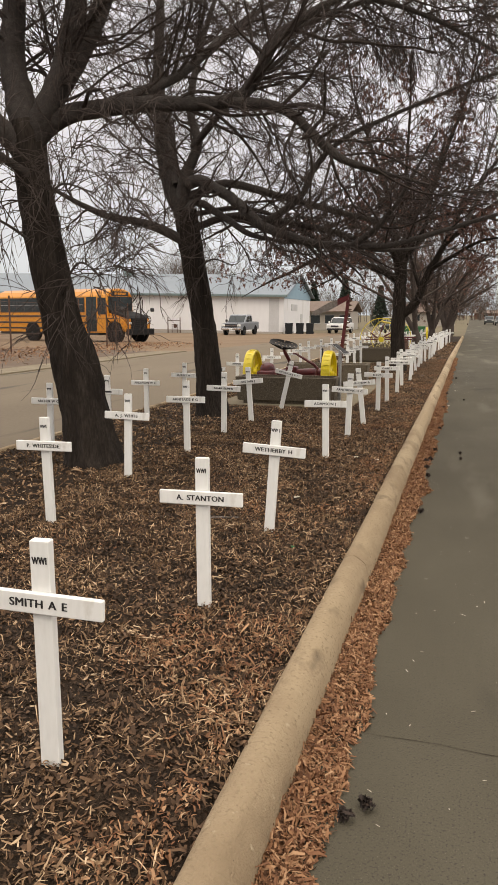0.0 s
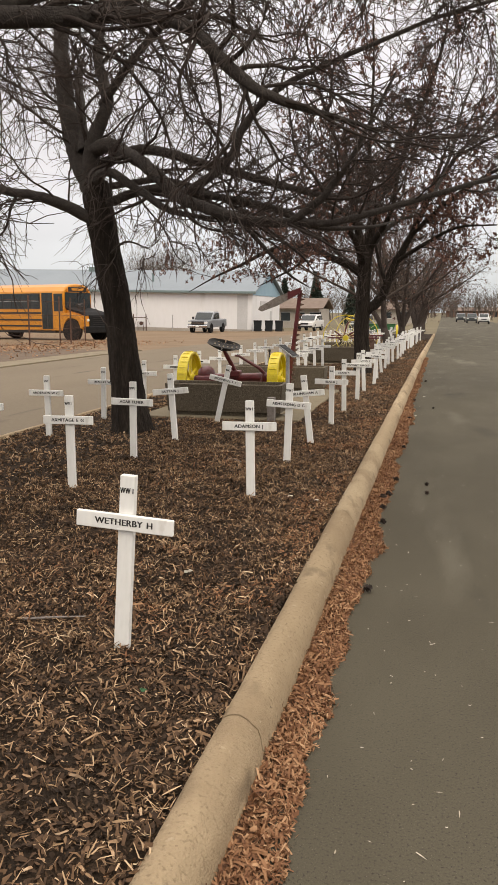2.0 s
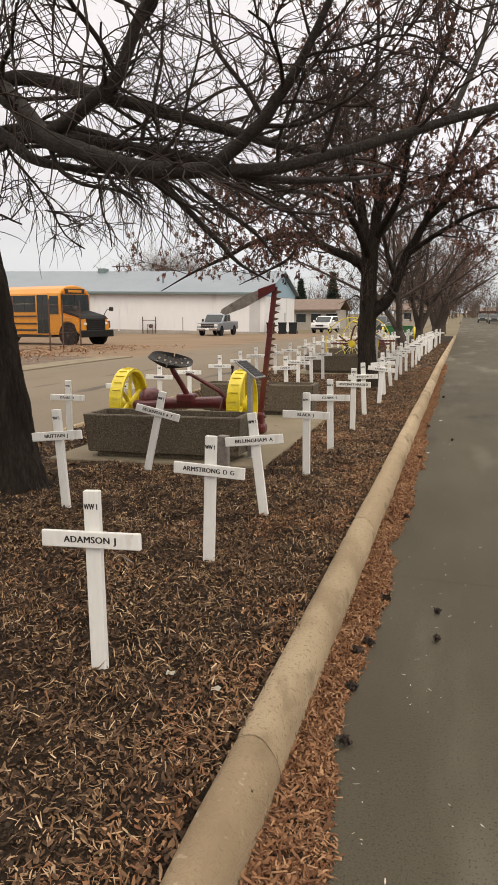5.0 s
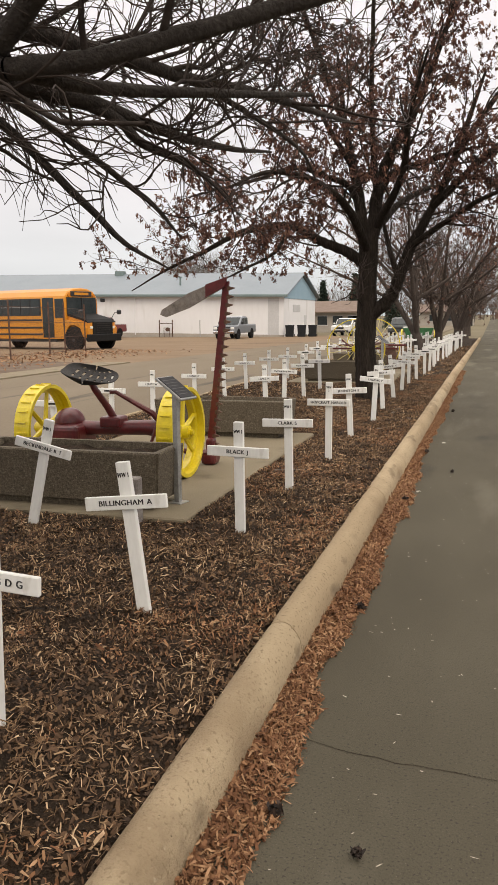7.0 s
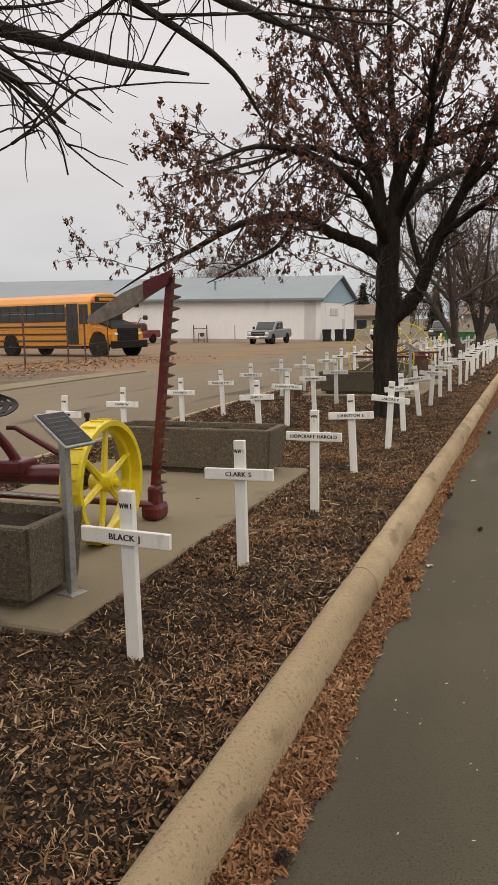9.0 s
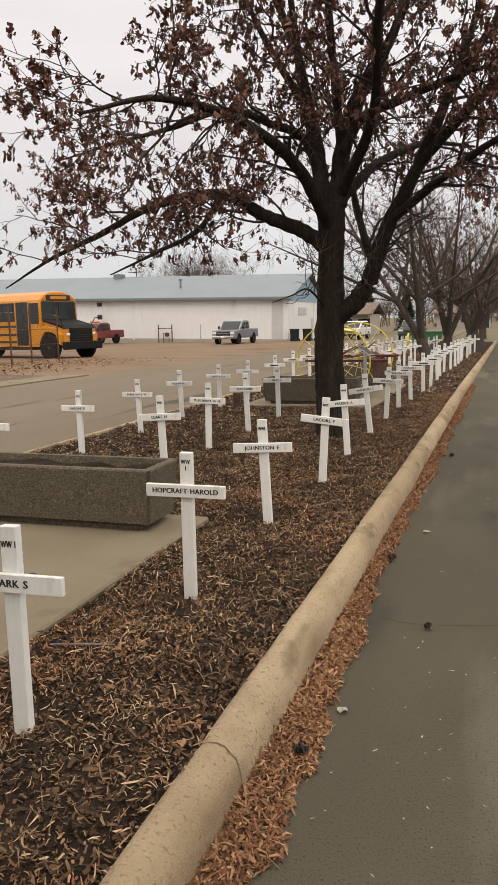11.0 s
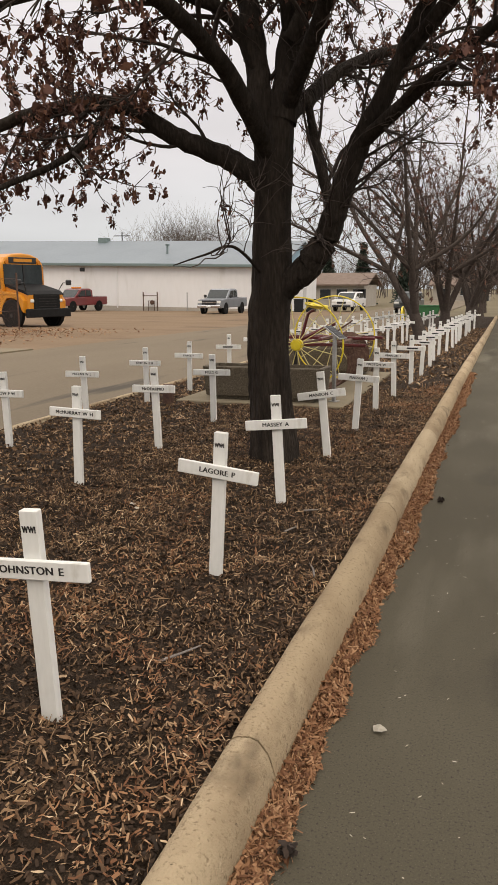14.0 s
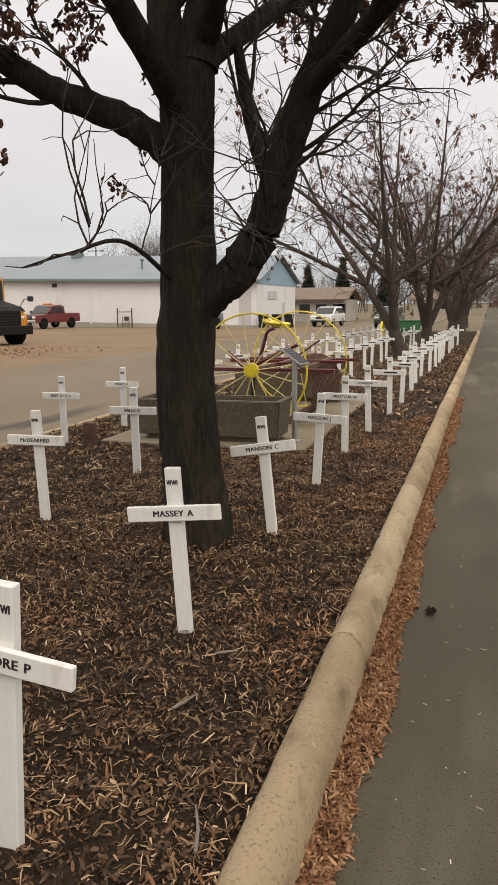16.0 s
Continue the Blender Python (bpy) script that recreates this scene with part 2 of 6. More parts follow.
M_ROOF = mat("grey_green_metal_roof", [(0.1320, 0.1618, 0.1848), (0.1600, 0.1926, 0.2174), (0.1840, 0.2175, 0.2420)], 0.5, 0.4, 4, 0.1, spread=0.8)
M_GABLE = mat("blue_gable_siding", [(0.20, 0.33, 0.42), (0.25, 0.38, 0.46)], 0.6, 0.5, 5)
M_TRIMG = mat("green_grey_trim", [(0.12, 0.17, 0.17), (0.16, 0.21, 0.205)], 0.5, 1, 8)
M_SHINGLE = mat("brown_shingles", [(0.11, 0.075, 0.058), (0.16, 0.115, 0.09), (0.20, 0.15, 0.12)], 0.9, 2, 12, 0.4)
M_STUCCO = mat("tan_siding", [(0.32, 0.29, 0.25), (0.40, 0.365, 0.32)], 0.85, 1, 8, 0.2)
M_BRICKFAR = mat("reddish_far_wall", [(0.17, 0.10, 0.075), (0.23, 0.14, 0.10)], 0.9, 1, 8)
M_SPRUCE = mat("spruce_needles", [(0.012, 0.022, 0.016), (0.025, 0.042, 0.028), (0.04, 0.06, 0.04)], 0.9, 1, 10, per='island')
M_BRUSH = mat("bare_brush", [(0.055, 0.042, 0.036), (0.10, 0.08, 0.068), (0.15, 0.125, 0.105)], 0.95, 0.6, 4, per='island')
M_PLASTIC = mat("dark_bin_plastic", [(0.010, 0.011, 0.013), (0.018, 0.02, 0.022)], 0.6, 3, 20, spec=0.2)


for m in (M_CHIP, M_CHIP_DARK):
    stain(m, (0.095, 0.052, 0.028), 1.3, 0.52, 0.86)
    stain(m, (0.020, 0.014, 0.010), 3.2, 0.54, 0.74)
stain(M_ROAD2, (0.075, 0.065, 0.052), 1.4, 0.62, 0.72, (1, 0.12, 1))
stain(M_SLAB, (0.11, 0.09, 0.065), 1.8, 0.58, 0.75)
stain(M_PAINT, (0.42, 0.38, 0.31), 9, 0.68, 0.82, (1, 1, 0.4))
stain(M_WALL, (0.45, 0.43, 0.39), 0.5, 0.62, 0.8, (1, 1, 0.25))
stain(M_LOT, (0.09, 0.065, 0.045), 0.5, 0.6, 0.74, (0.35, 1, 1))


# ---- building helpers ----
def zs(y):
    """Height of the street's surface: level, then falling gently away beyond 30 m."""
    return -0.008 * min(max(y - 30.0, 0.0), 55.0)


def mesh_of(bm, name, material, smooth=False):
    me = bpy.data.meshes.new(name)
    bm.normal_update()
    bm.to_mesh(me)
    bm.free()
    me.materials.append(material)
    if smooth:
        me.shade_smooth()
        me.set_sharp_from_angle(angle=radians(48))
    return me


def part(name, bm, material, parent, label="", smooth=False):
    ob = new(name, mesh_of(bm, name, material, smooth))
    ob.parent = parent
    return tagged(ob, label)


def share(name, me, parent, m=None):
    ob = new(name, me)
    ob.parent = parent
    if m is not None:
        ob.matrix_basis = m
    return ob


def thing(name, at, label, category, group="", kind="", rz=0.0):
    ob = new(name)
    ob.matrix_basis = pose(*at, 0, 0, rz)
    return tagged(ob, label, category, group, kind)


def box(x0, y0, z0, x1, y1, z1, bevel=0.0, segs=1, bm=None):
    out = bm or bmesh.new()
    vs = bmesh.ops.create_cube(out, size=1.0, matrix=Matrix.Translation(((x0 + x1) / 2, (y0 + y1) / 2, (z0 + z1) / 2)) @ Matrix.Diagonal((abs(x1 - x0), abs(y1 - y0), abs(z1 - z0), 1)))["verts"]
    if bevel:
        es = {ed for v in vs for ed in v.link_edges}
        bmesh.ops.bevel(out, geom=list(es), offset=bevel, segments=segs, affect='EDGES', profile=0.5)
    return out


def prism(profile, x0, x1, axis="x", bevel=0.0):
    """A closed outline of (a, b) pairs drawn out along an axis: x -> (y, z), y -> (x, z), z -> (x, y)."""
    out = bmesh.new()
    def put(a, b, c):
        return {"x": (c, a, b), "y": (a, c, b), "z": (a, b, c)}[axis]
    r0 = [out.verts.new(put(a, b, x0)) for a, b in profile]
    r1 = [out.verts.new(put(a, b, x1)) for a, b in profile]
    n = len(profile)
    caps = [out.faces.new(r0), out.faces.new(list(reversed(r1)))]
    for i in range(n):
        out.faces.new((r0[i], r1[i], r1[(i + 1) % n], r0[(i + 1) % n]))
    bmesh.ops.recalc_face_normals(out, faces=out.faces)
    if bevel:
        es = [ed for c in caps for ed in c.edges]
        bmesh.ops.bevel(out, geom=es, offset=bevel, segments=2, affect='EDGES', profile=0.5)
    return out


def tube_into(out, pts, radii, sides=8, closed=False):
    """A tapered tube along points, added to a bmesh."""
    pts = [Vector(p) for p in pts]
    if isinstance(radii, (int, float)):
        radii = [radii] * len(pts)
    radii = [float(q) for q in radii]
    rings = []
    n = len(pts)
    for i, p in enumerate(pts):
        a = pts[i - 1] if (i or closed) else p
        b = pts[(i + 1) % n] if (i < n - 1 or closed) else p
        d = (b - a).normalized()
        u = d.cross(Vector((0, 0, 1)) if abs(d.z) < 0.9 else Vector((0, 1, 0))).normalized()
        w = d.cross(u)
        rings.append([out.verts.new(p + radii[i] * (math.cos(2 * math.pi * k / sides) * u + math.sin(2 * math.pi * k / sides) * w)) for k in range(sides)])
    for i in range(n if closed else n - 1):
        r, s = rings[i], rings[(i + 1) % n]
        for k in range(sides):
            out.faces.new((r[k], r[(k + 1) % sides], s[(k + 1) % sides], s[k]))
    if not closed:
        out.faces.new(rings[0])
        out.faces.new(list(reversed(rings[-1])))
    return out


def tube(pts, radii, sides=8, closed=False):
    out = tube_into(bmesh.new(), pts, radii, sides, closed)
    bmesh.ops.recalc_face_normals(out, faces=out.faces)
    return out


def disc(c, axis, r, half, sides=24, bevel=0.0):
    """A thick disc about a centre."""
    out = bmesh.new()
    bmesh.ops.create_cone(out, cap_ends=True, segments=sides, radius1=r, radius2=r, depth=2 * half)
    if bevel:
        bmesh.ops.bevel(out, geom=[ed for ed in out.edges if len(ed.link_faces) == 2 and any(len(f.verts) > 4 for f in ed.link_faces)], offset=bevel, segments=2, affect='EDGES')
    turn = {"x": pose(0, 0, 0, 0, 90, 0), "y": pose(0, 0, 0, 90, 0, 0), "z": Matrix.Identity(4)}[axis]
    bmesh.ops.transform(out, matrix=Matrix.Translation(c) @ turn, verts=out.verts)
    return out


def ring(c, axis, r_out, r_in, half, sides=36):
    """A flat-sided hoop."""
    out = bmesh.new()
    prof = [(r_in, -half), (r_out, -half), (r_out, half), (r_in, half)]
    rows = []
    for k in range(sides):
        a = 2 * math.pi * k / sides
        rows.append([out.verts.new((r * math.cos(a), r * math.sin(a), h)) for r, h in prof])
    for k in range(sides):
        p, q = rows[k], rows[(k + 1) % sides]
        for j in range(4):
            out.faces.new((p[j], q[j], q[(j + 1) % 4], p[(j + 1) % 4]))
    turn = {"x": pose(0, 0, 0, 0, 90, 0), "y": pose(0, 0, 0, 90, 0, 0), "z": Matrix.Identity(4)}[axis]
    bmesh.ops.transform(out, matrix=Matrix.Translation(c) @ turn, verts=out.verts)
    bmesh.ops.recalc_face_normals(out, faces=out.faces)
    return out


def quick_mesh(name, verts, faces, material):
    """A mesh from numpy arrays of points and equal-sided faces."""
    me = bpy.data.meshes.new(name)
    verts, faces = np.asarray(verts, dtype=np.float32), np.asarray(faces, dtype=np.int32)
    me.vertices.add(len(verts))
    me.vertices.foreach_set("co", verts.ravel())
    k = faces.shape[1]
    me.loops.add(faces.size)
    me.loops.foreach_set("vertex_index", faces.ravel())
    me.polygons.add(len(faces))
    me.polygons.foreach_set("loop_start", np.arange(0, faces.size, k, dtype=np.int32))
    me.update(calc_edges=True)
    me.validate()
    me.materials.append(material)
    return me


def flakes(name, rng, centres, length, width, tilt, curl, material):
    """Many small curled slips (chips or leaves), each of two quads, lying about the given centres."""
    n = len(centres)
    a = rng.uniform(0, 2 * np.pi, n)
    t = rng.normal(0, tilt, n)
    d = np.stack([np.cos(a) * np.cos(t), np.sin(a) * np.cos(t), np.sin(t)], 1)
    side = np.stack([-np.sin(a), np.cos(a), rng.normal(0, tilt, n)], 1)
    up = np.cross(d, side)
    up /= np.linalg.norm(up, axis=1)[:, None]
    ln = (length * np.clip(rng.lognormal(-0.25, 0.5, n), 0.25, 2.4))[:, None]
    wd = (width * rng.uniform(0.5, 1.4, n))[:, None]
    cv = (curl * rng.uniform(-1, 1, n))[:, None] * ln
    rows = []
    one = np.ones((n, 1))
    for s, w, c in ((-0.5, rng.uniform(0.15, 1.0, (n, 1)), 0.0), (rng.uniform(-0.2, 0.2, (n, 1)), one, 1.0), (0.5, rng.uniform(0.1, 0.9, (n, 1)), 0.0)):
        mid = centres + d * ln * s + up * cv * c
        rows += [mid - side * wd * w * 0.5, mid + side * wd * w * 0.5]
    v = np.stack(rows, 1).reshape(-1, 3)
    base = (np.arange(n) * 6)[:, None]
    f = np.concatenate([base + np.array([[0, 1, 3, 2]]), base + np.array([[2, 3, 5, 4]])], 0)
    return quick_mesh(name, v, f, material)


def strip(name, x0, x1, y0, y1, z, thick, material, nx=1, step=4.0, kind="structure", label="", category="", wobble=0.0):
    """A slab that follows the street's fall."""
    out = bmesh.new()
    ys = [y0]
    while ys[-1] < y1 - 1e-6:
        ys.append(min(y1, ys[-1] + (step if ys[-1] < 90 else 60)))
    rows = []
    for y in ys:
        rows.append([out.verts.new((x0 + (x1 - x0) * i / nx, y, z + zs(y) + (wobble * noise.noise((x0 + (x1 - x0) * i / nx, y, 3)) if 0 < i < nx else 0))) for i in range(nx + 1)])
    for r, s in zip(rows, rows[1:]):
        for i in range(nx):
            out.faces.new((r[i], r[i + 1], s[i + 1], s[i]))
    if thick:
        ret = bmesh.ops.extrude_face_region(out, geom=list(out.faces))
        bmesh.ops.translate(out, vec=(0, 0, -thick), verts=[g for g in ret["geom"] if isinstance(g, bmesh.types.BMVert)])
        bmesh.ops.recalc_face_normals(out, faces=out.faces)
    ob = new(name, mesh_of(out, name, material))
    return tagged(ob, label, category, "", kind)


# ---- the ground, the streets and the long bed ----
strip("ground", -900, 900, -60, 1500, -0.06, 0, M_GRASS, 60, 6.0, label="dry brown grass ground reaching the horizon", category="ground")
strip("road", -0.56, 9.5, -20, 420, 0.0, 0.05, M_ASPHALT, 8, 3.0, label="dark grey worn asphalt street", category="road")
strip("road_side", -12.0, -4.98, -20, 420, 0.0, 0.05, M_ROAD2, 8, 3.0, label="pale dusty asphalt street along the parking lot", category="road")
strip("pavement", -13.1, -12.0, -20, 33, 0.035, 0.09, M_SLAB, 2, 3.0, label="pale concrete edge strip of the street", category="pavement")
strip("parking_lot", -90, -12.0, 33, 86, -0.012, 0.045, M_LOT, 30, 2.0, label="bare sandy brown dirt parking lot", category="parking lot", wobble=0.05)
strip("yard_ground", -60, -13.1, -20, 33, 0.0, 0.05, M_DIRT, 40, 1.5, label="brown leaf-strewn dirt of the fenced yard", category="ground", wobble=0.12)

BED_Z = 0.13


def bed_height(x, y):
    return BED_Z + zs(y) + 0.018 * noise.noise((x * 1.3, y * 1.3, 0)) + 0.024 * noise.noise((x * 5, y * 5, 7)) + 0.011 * noise.noise((x * 13, y * 13, 3))


def build_bed():
    """The mulch bed: an uneven sheet, finer where the walk passes."""
    xs = np.linspace(-4.86, -0.66, 106)
    ys = np.concatenate([np.arange(-6, 26, 0.04), np.arange(26, 66.1, 0.5)])
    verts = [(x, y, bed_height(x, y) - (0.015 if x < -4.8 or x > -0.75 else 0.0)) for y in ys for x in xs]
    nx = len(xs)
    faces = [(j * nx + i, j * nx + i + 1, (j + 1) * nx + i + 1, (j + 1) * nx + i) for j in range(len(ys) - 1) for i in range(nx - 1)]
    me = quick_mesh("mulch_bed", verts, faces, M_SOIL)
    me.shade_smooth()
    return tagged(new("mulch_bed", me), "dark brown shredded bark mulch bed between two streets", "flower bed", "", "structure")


build_bed()

# chips on the mulch, thickest beside the kerb where the walk passes
rng = np.random.default_rng(5)


def in_slab(x, y):
    return ((x > -4.05) & (x < -1.77) & (((y > 12.3) & (y < 16.65)) | ((y > 24.0) & (y < 28.4))))


def lumps(x, y):
    """How thickly the loose stuff lies: high in heaps, low in bare hollows."""
    return noise.noise((x * 2.1, y * 2.1, 40)) + 0.7 * noise.noise((x * 6.3, y * 6.3, 11))


def scatter_chips(count, x0, x1, y0, y1, length, width, name, material, label, lift=0.006, heap=0.0, tilt=0.5):
    x, y = rng.uniform(x0, x1, count), rng.uniform(y0, y1, count)
    keep = ~in_slab(x, y)
    if heap:
        thick = np.array([lumps(a, b) for a, b in zip(x, y)])
        keep &= heap * thick + rng.uniform(-0.5, 0.5, count) > -0.12
    x, y = x[keep], y[keep]
    z = np.array([bed_height(a, b) for a, b in zip(x, y)]) + np.abs(rng.normal(lift, 0.007, len(x)))
    me = flakes(name, rng, np.stack([x, y, z], 1), length, width, tilt, 0.3, material)
    return tagged(new(name, me), label, "mulch", "", "stuff")


for near, far in ((0.4, 12.0), (12.0, 26.0)):
    scatter_chips(80000, -3.3, -0.67, near, far, 0.028, 0.0115, "mulch_chips", M_CHIP_DARK, "dark broken bark chips packed on the bed", 0.004)
    scatter_chips(68000, -3.3, -0.67, near, far, 0.032, 0.0068, "mulch_chips", M_CHIP, "loose shredded bark chips and leaf bits on the bed", 0.011, -0.5)
    scatter_chips(40000, -3.3, -0.67, near, far, 0.040, 0.0042, "mulch_shreds", M_SHRED, "long pale bark shreds on the bed", 0.015, -1.0)
scatter_chips(26000, -4.84, -3.3, 4.0, 26.0, 0.05, 0.014, "mulch_chips", M_CHIP, "loose bark chips towards the far street")
scatter_chips(6000, -4.84, -0.72, -6.0, 0.4, 0.05, 0.014, "mulch_chips", M_CHIP, "loose bark chips at the near end of the bed")
scatter_chips(9000, -4.84, -3.3, 0.4, 4.0, 0.05, 0.014, "mulch_chips", M_CHIP, "loose bark chips at the near end of the bed")
scatter_chips(20000, -4.84, -0.72, 26.0, 48.0, 0.08, 0.022, "mulch_chips", M_CHIP, "loose bark chips further along the bed")


def scatter_leaves():
    """Reddish leaves lying in loose patches, most of them near the kerb."""
    n = 110000
    x, y = -0.72 - np.abs(rng.normal(0, 1.1, n)), rng.uniform(0.6, 27.0, n)
    patch = np.array([noise.noise((a * 0.8, b * 0.8, 21)) + 0.55 * noise.noise((a * 3, b * 3, 5)) for a, b in zip(x, y)])
    keep = (~in_slab(x, y)) & (x > -4.7) & (patch + 0.3 * np.exp((x + 0.72) / 0.22) > 0.12 + rng.uniform(0, 0.6, n))
    x, y = x[keep], y[keep]
    z = np.array([bed_height(a, b) for a, b in zip(x, y)]) + np.abs(rng.normal(0.016, 0.007, len(x)))
    me = flakes("fallen_leaves", rng, np.stack([x, y, z], 1), 0.030, 0.0068, 0.5, 0.35, M_LEAF)
    tagged(new("fallen_leaves", me), "reddish dry leaves scattered in patches on the mulch", "leaves", "", "stuff")


scatter_leaves()


def build_litter():
    """Dry leaves lying in the gutter against the kerb, with a ragged edge."""
    n = 78000
    y = rng.uniform(0.5, 30.0, n)
    edge = np.array([-0.36 - 0.055 * min(max((v - 14) / 1.5, 0), 1) + 0.085 * noise.noise((0, v * 0.9, 1)) + 0.05 * noise.noise((0, v * 3.1, 4)) + 0.025 * noise.noise((0, v * 9, 8)) for v in y])
    gap = np.array([noise.noise((5, v * 0.55, 2)) for v in y])
    edge = np.where(gap < -0.47, edge + (-0.49 - edge) * np.clip((-0.47 - gap) / 0.12, 0, 1) * rng.uniform(0.75, 1.0, n), edge)
    u = rng.uniform(0, 1, n) ** 0.8
    x = -0.54 + (edge + 0.54) * u + rng.normal(0, 0.006, n)
    heap = 0.028 * np.clip(1 - u, 0, 1) + 0.006
    z = np.array([zs(v) for v in y]) + heap * rng.uniform(0.2, 1.0, n) + 0.003
    me = flakes("leaf_litter", rng, np.stack([x, y, z], 1), 0.035, 0.0078, 0.5, 0.35, M_LEAF)
    tagged(new("leaf_litter", me), "orange-brown dry leaves and needles drifted along the kerb", "leaves", "", "stuff")
    n = 420
    y = rng.uniform(0.5, 26.0, n)
    x = -0.3 + np.abs(rng.normal(0, 0.5, n))
    me = flakes("road_crumbs", rng, np.stack([x, y, np.full(n, 0.004)], 1), 0.017, 0.004, 0.05, 0.05, M_CHIP_PALE)
    tagged(new("road_crumbs", me), "pale bits of straw strewn on the asphalt", "litter", "", "stuff")
    prof = [(-0.55, 0.0), (-0.55, 0.022), (-0.49, 0.012), (-0.465, 0.003), (-0.465, 0.0)]
    tagged(new("leaf_mat", mesh_of(prism([(a, b) for a, b in prof], 0.0, 30.0, "y"), "leaf_mat", M_LITTERBASE)), "packed brown leaf mould in the gutter", "leaves", "", "stuff")


M_CHIP_PALE = mat("pale_straw", [(0.30, 0.25, 0.18), (0.5, 0.45, 0.36), (0.65, 0.6, 0.5)], 0.8, 3, 30, per='island')
M_LITTERBASE = mat("leaf_mould", [(0.06, 0.03, 0.018), (0.13, 0.062, 0.032), (0.2, 0.10, 0.052)], 0.95, 14, 70, 0.8, spread=0.9, depth=0.02)
build_litter()


# ---- kerbs: cast lengths of ten feet with open joints ----
def kerb_length(y0, y1, x0, x1, top, seed):
    """One cast length with a rounded top and a worn, slightly wandering line."""
    out = bmesh.new()
    w = x1 - x0
    prof = [(0.0, -0.12), (0.0, top - 0.035), (0.012, top - 0.012), (0.035, top), (w * 0.42, top + 0.004), (w * 0.62, top - 0.006), (w - 0.05, top - 0.022), (w - 0.028, top - 0.045), (w - 0.014, top - 0.075), (w - 0.004, 0.04), (w, -0.04)]
    n = max(2, int((y1 - y0) / 0.06)) if y0 < 26 else max(2, int((y1 - y0) / 0.5))
    rows = []
    for k in range(n + 1):
        y = y0 + (y1 - y0) * k / n
        pinch = 0.0025 if k in (0, n) else 0.0
        sway = 0.012 * noise.noise((seed, y * 0.45, 0)) + 0.004 * noise.noise((seed, y * 3.0, 5))
        row = []
        for j, (a, b) in enumerate(prof):
            chip = 0.0025 * noise.noise((j * 0.9, y * 14, seed)) + (0.004 * noise.noise((j * 0.5, y * 5, seed + 9)))
            row.append(out.verts.new((x0 + a + sway + chip - (pinch if a > w / 2 else -pinch), y, b + zs(y) + chip - (pinch if b > 0.05 else 0))))
        rows.append(row)
    for r, s in zip(rows, rows[1:]):
        for j in range(len(prof) - 1):
            out.faces.new((r[j], r[j + 1], s[j + 1], s[j]))
    out.faces.new(rows[0])
    out.faces.new(list(reversed(rows[-1])))
    bmesh.ops.recalc_face_normals(out, faces=out.faces)
    return out


def build_kerb(name, x0, x1, top, y_first, y_last, seed, material, label):
    root = thing(name, (0, 0, 0), label, "kerb", "", "structure")
    y = y_first
    while y < y_last:
        part("kerb_segment", kerb_length(y + 0.005, y + 3.02 - 0.005, x0, x1, top, seed), material, root, smooth=True)
        y += 3.02
    return root


build_kerb("kerb", -0.69, -0.522, 0.165, -4.47, 66.0, 2, M_CONC, "tan rounded concrete kerb in cast lengths with open joints")
build_kerb("kerb_far", -4.99, -4.85, 0.14, -4.0, 66.0, 31, M_CONC, "low pale concrete kerb along the far street")


# ---- memorial crosses ----
def lettering(text, size, squeeze=1.0):
    cu = bpy.data.curves.new("lettering", 'FONT')
    cu.body, cu.size, cu.align_x, cu.align_y, cu.extrude, cu.offset = text, size, 'CENTER', 'CENTER', 0.0006, 0.0
    cu.resolution_u = 3
    cu.space_character, cu.space_word = 1.06, 1.35
    ob = bpy.data.objects.new("lettering", cu)
    scene.collection.objects.link(ob)
    me = bpy.data.meshes.new_from_object(ob.evaluated_get(bpy.context.evaluated_depsgraph_get()))
    bpy.data.objects.remove(ob)
    me.transform(Matrix.Diagonal((squeeze, 1, 1, 1)))
    bold = bmesh.new()
    for dx, dz in ((-0.034, 0.0), (0.0, 0.0001), (0.034, 0.0002)):
        k = len(bold.verts)
        bold.from_mesh(me)
        bold.verts.ensure_lookup_table()
        bmesh.ops.translate(bold, vec=(dx * size, 0, dz), verts=bold.verts[k:])
    bold.to_mesh(me)
    bold.free()
    me.materials.clear()
    me.materials.append(M_INK)
    return me


POST_H, ARM_Z = 0.76, 0.562
post_mesh = mesh_of(box(-0.033, 0.0, -0.15, 0.033, 0.036, POST_H, 0.003), "post", M_PAINT)
arm_mesh = mesh_of(box(-0.215, -0.022, -0.034, 0.215, -0.0005, 0.034, 0.003), "arm", M_PAINT)
bar_mesh = mesh_of(box(-0.085, -0.0015, -0.011, 0.085, 0.0, 0.011), "name_lettering", M_INK)
ww_mesh = {k: lettering(t, 0.034, 0.62) for k, t in (("a", "WWI"), ("b", "WW I"))}
ww_mesh["c"] = lettering("WW\nI", 0.034, 0.68)
bar2_mesh = mesh_of(box(-0.018, -0.0015, -0.009, 0.018, 0.0, 0.009), "war_lettering", M_INK)


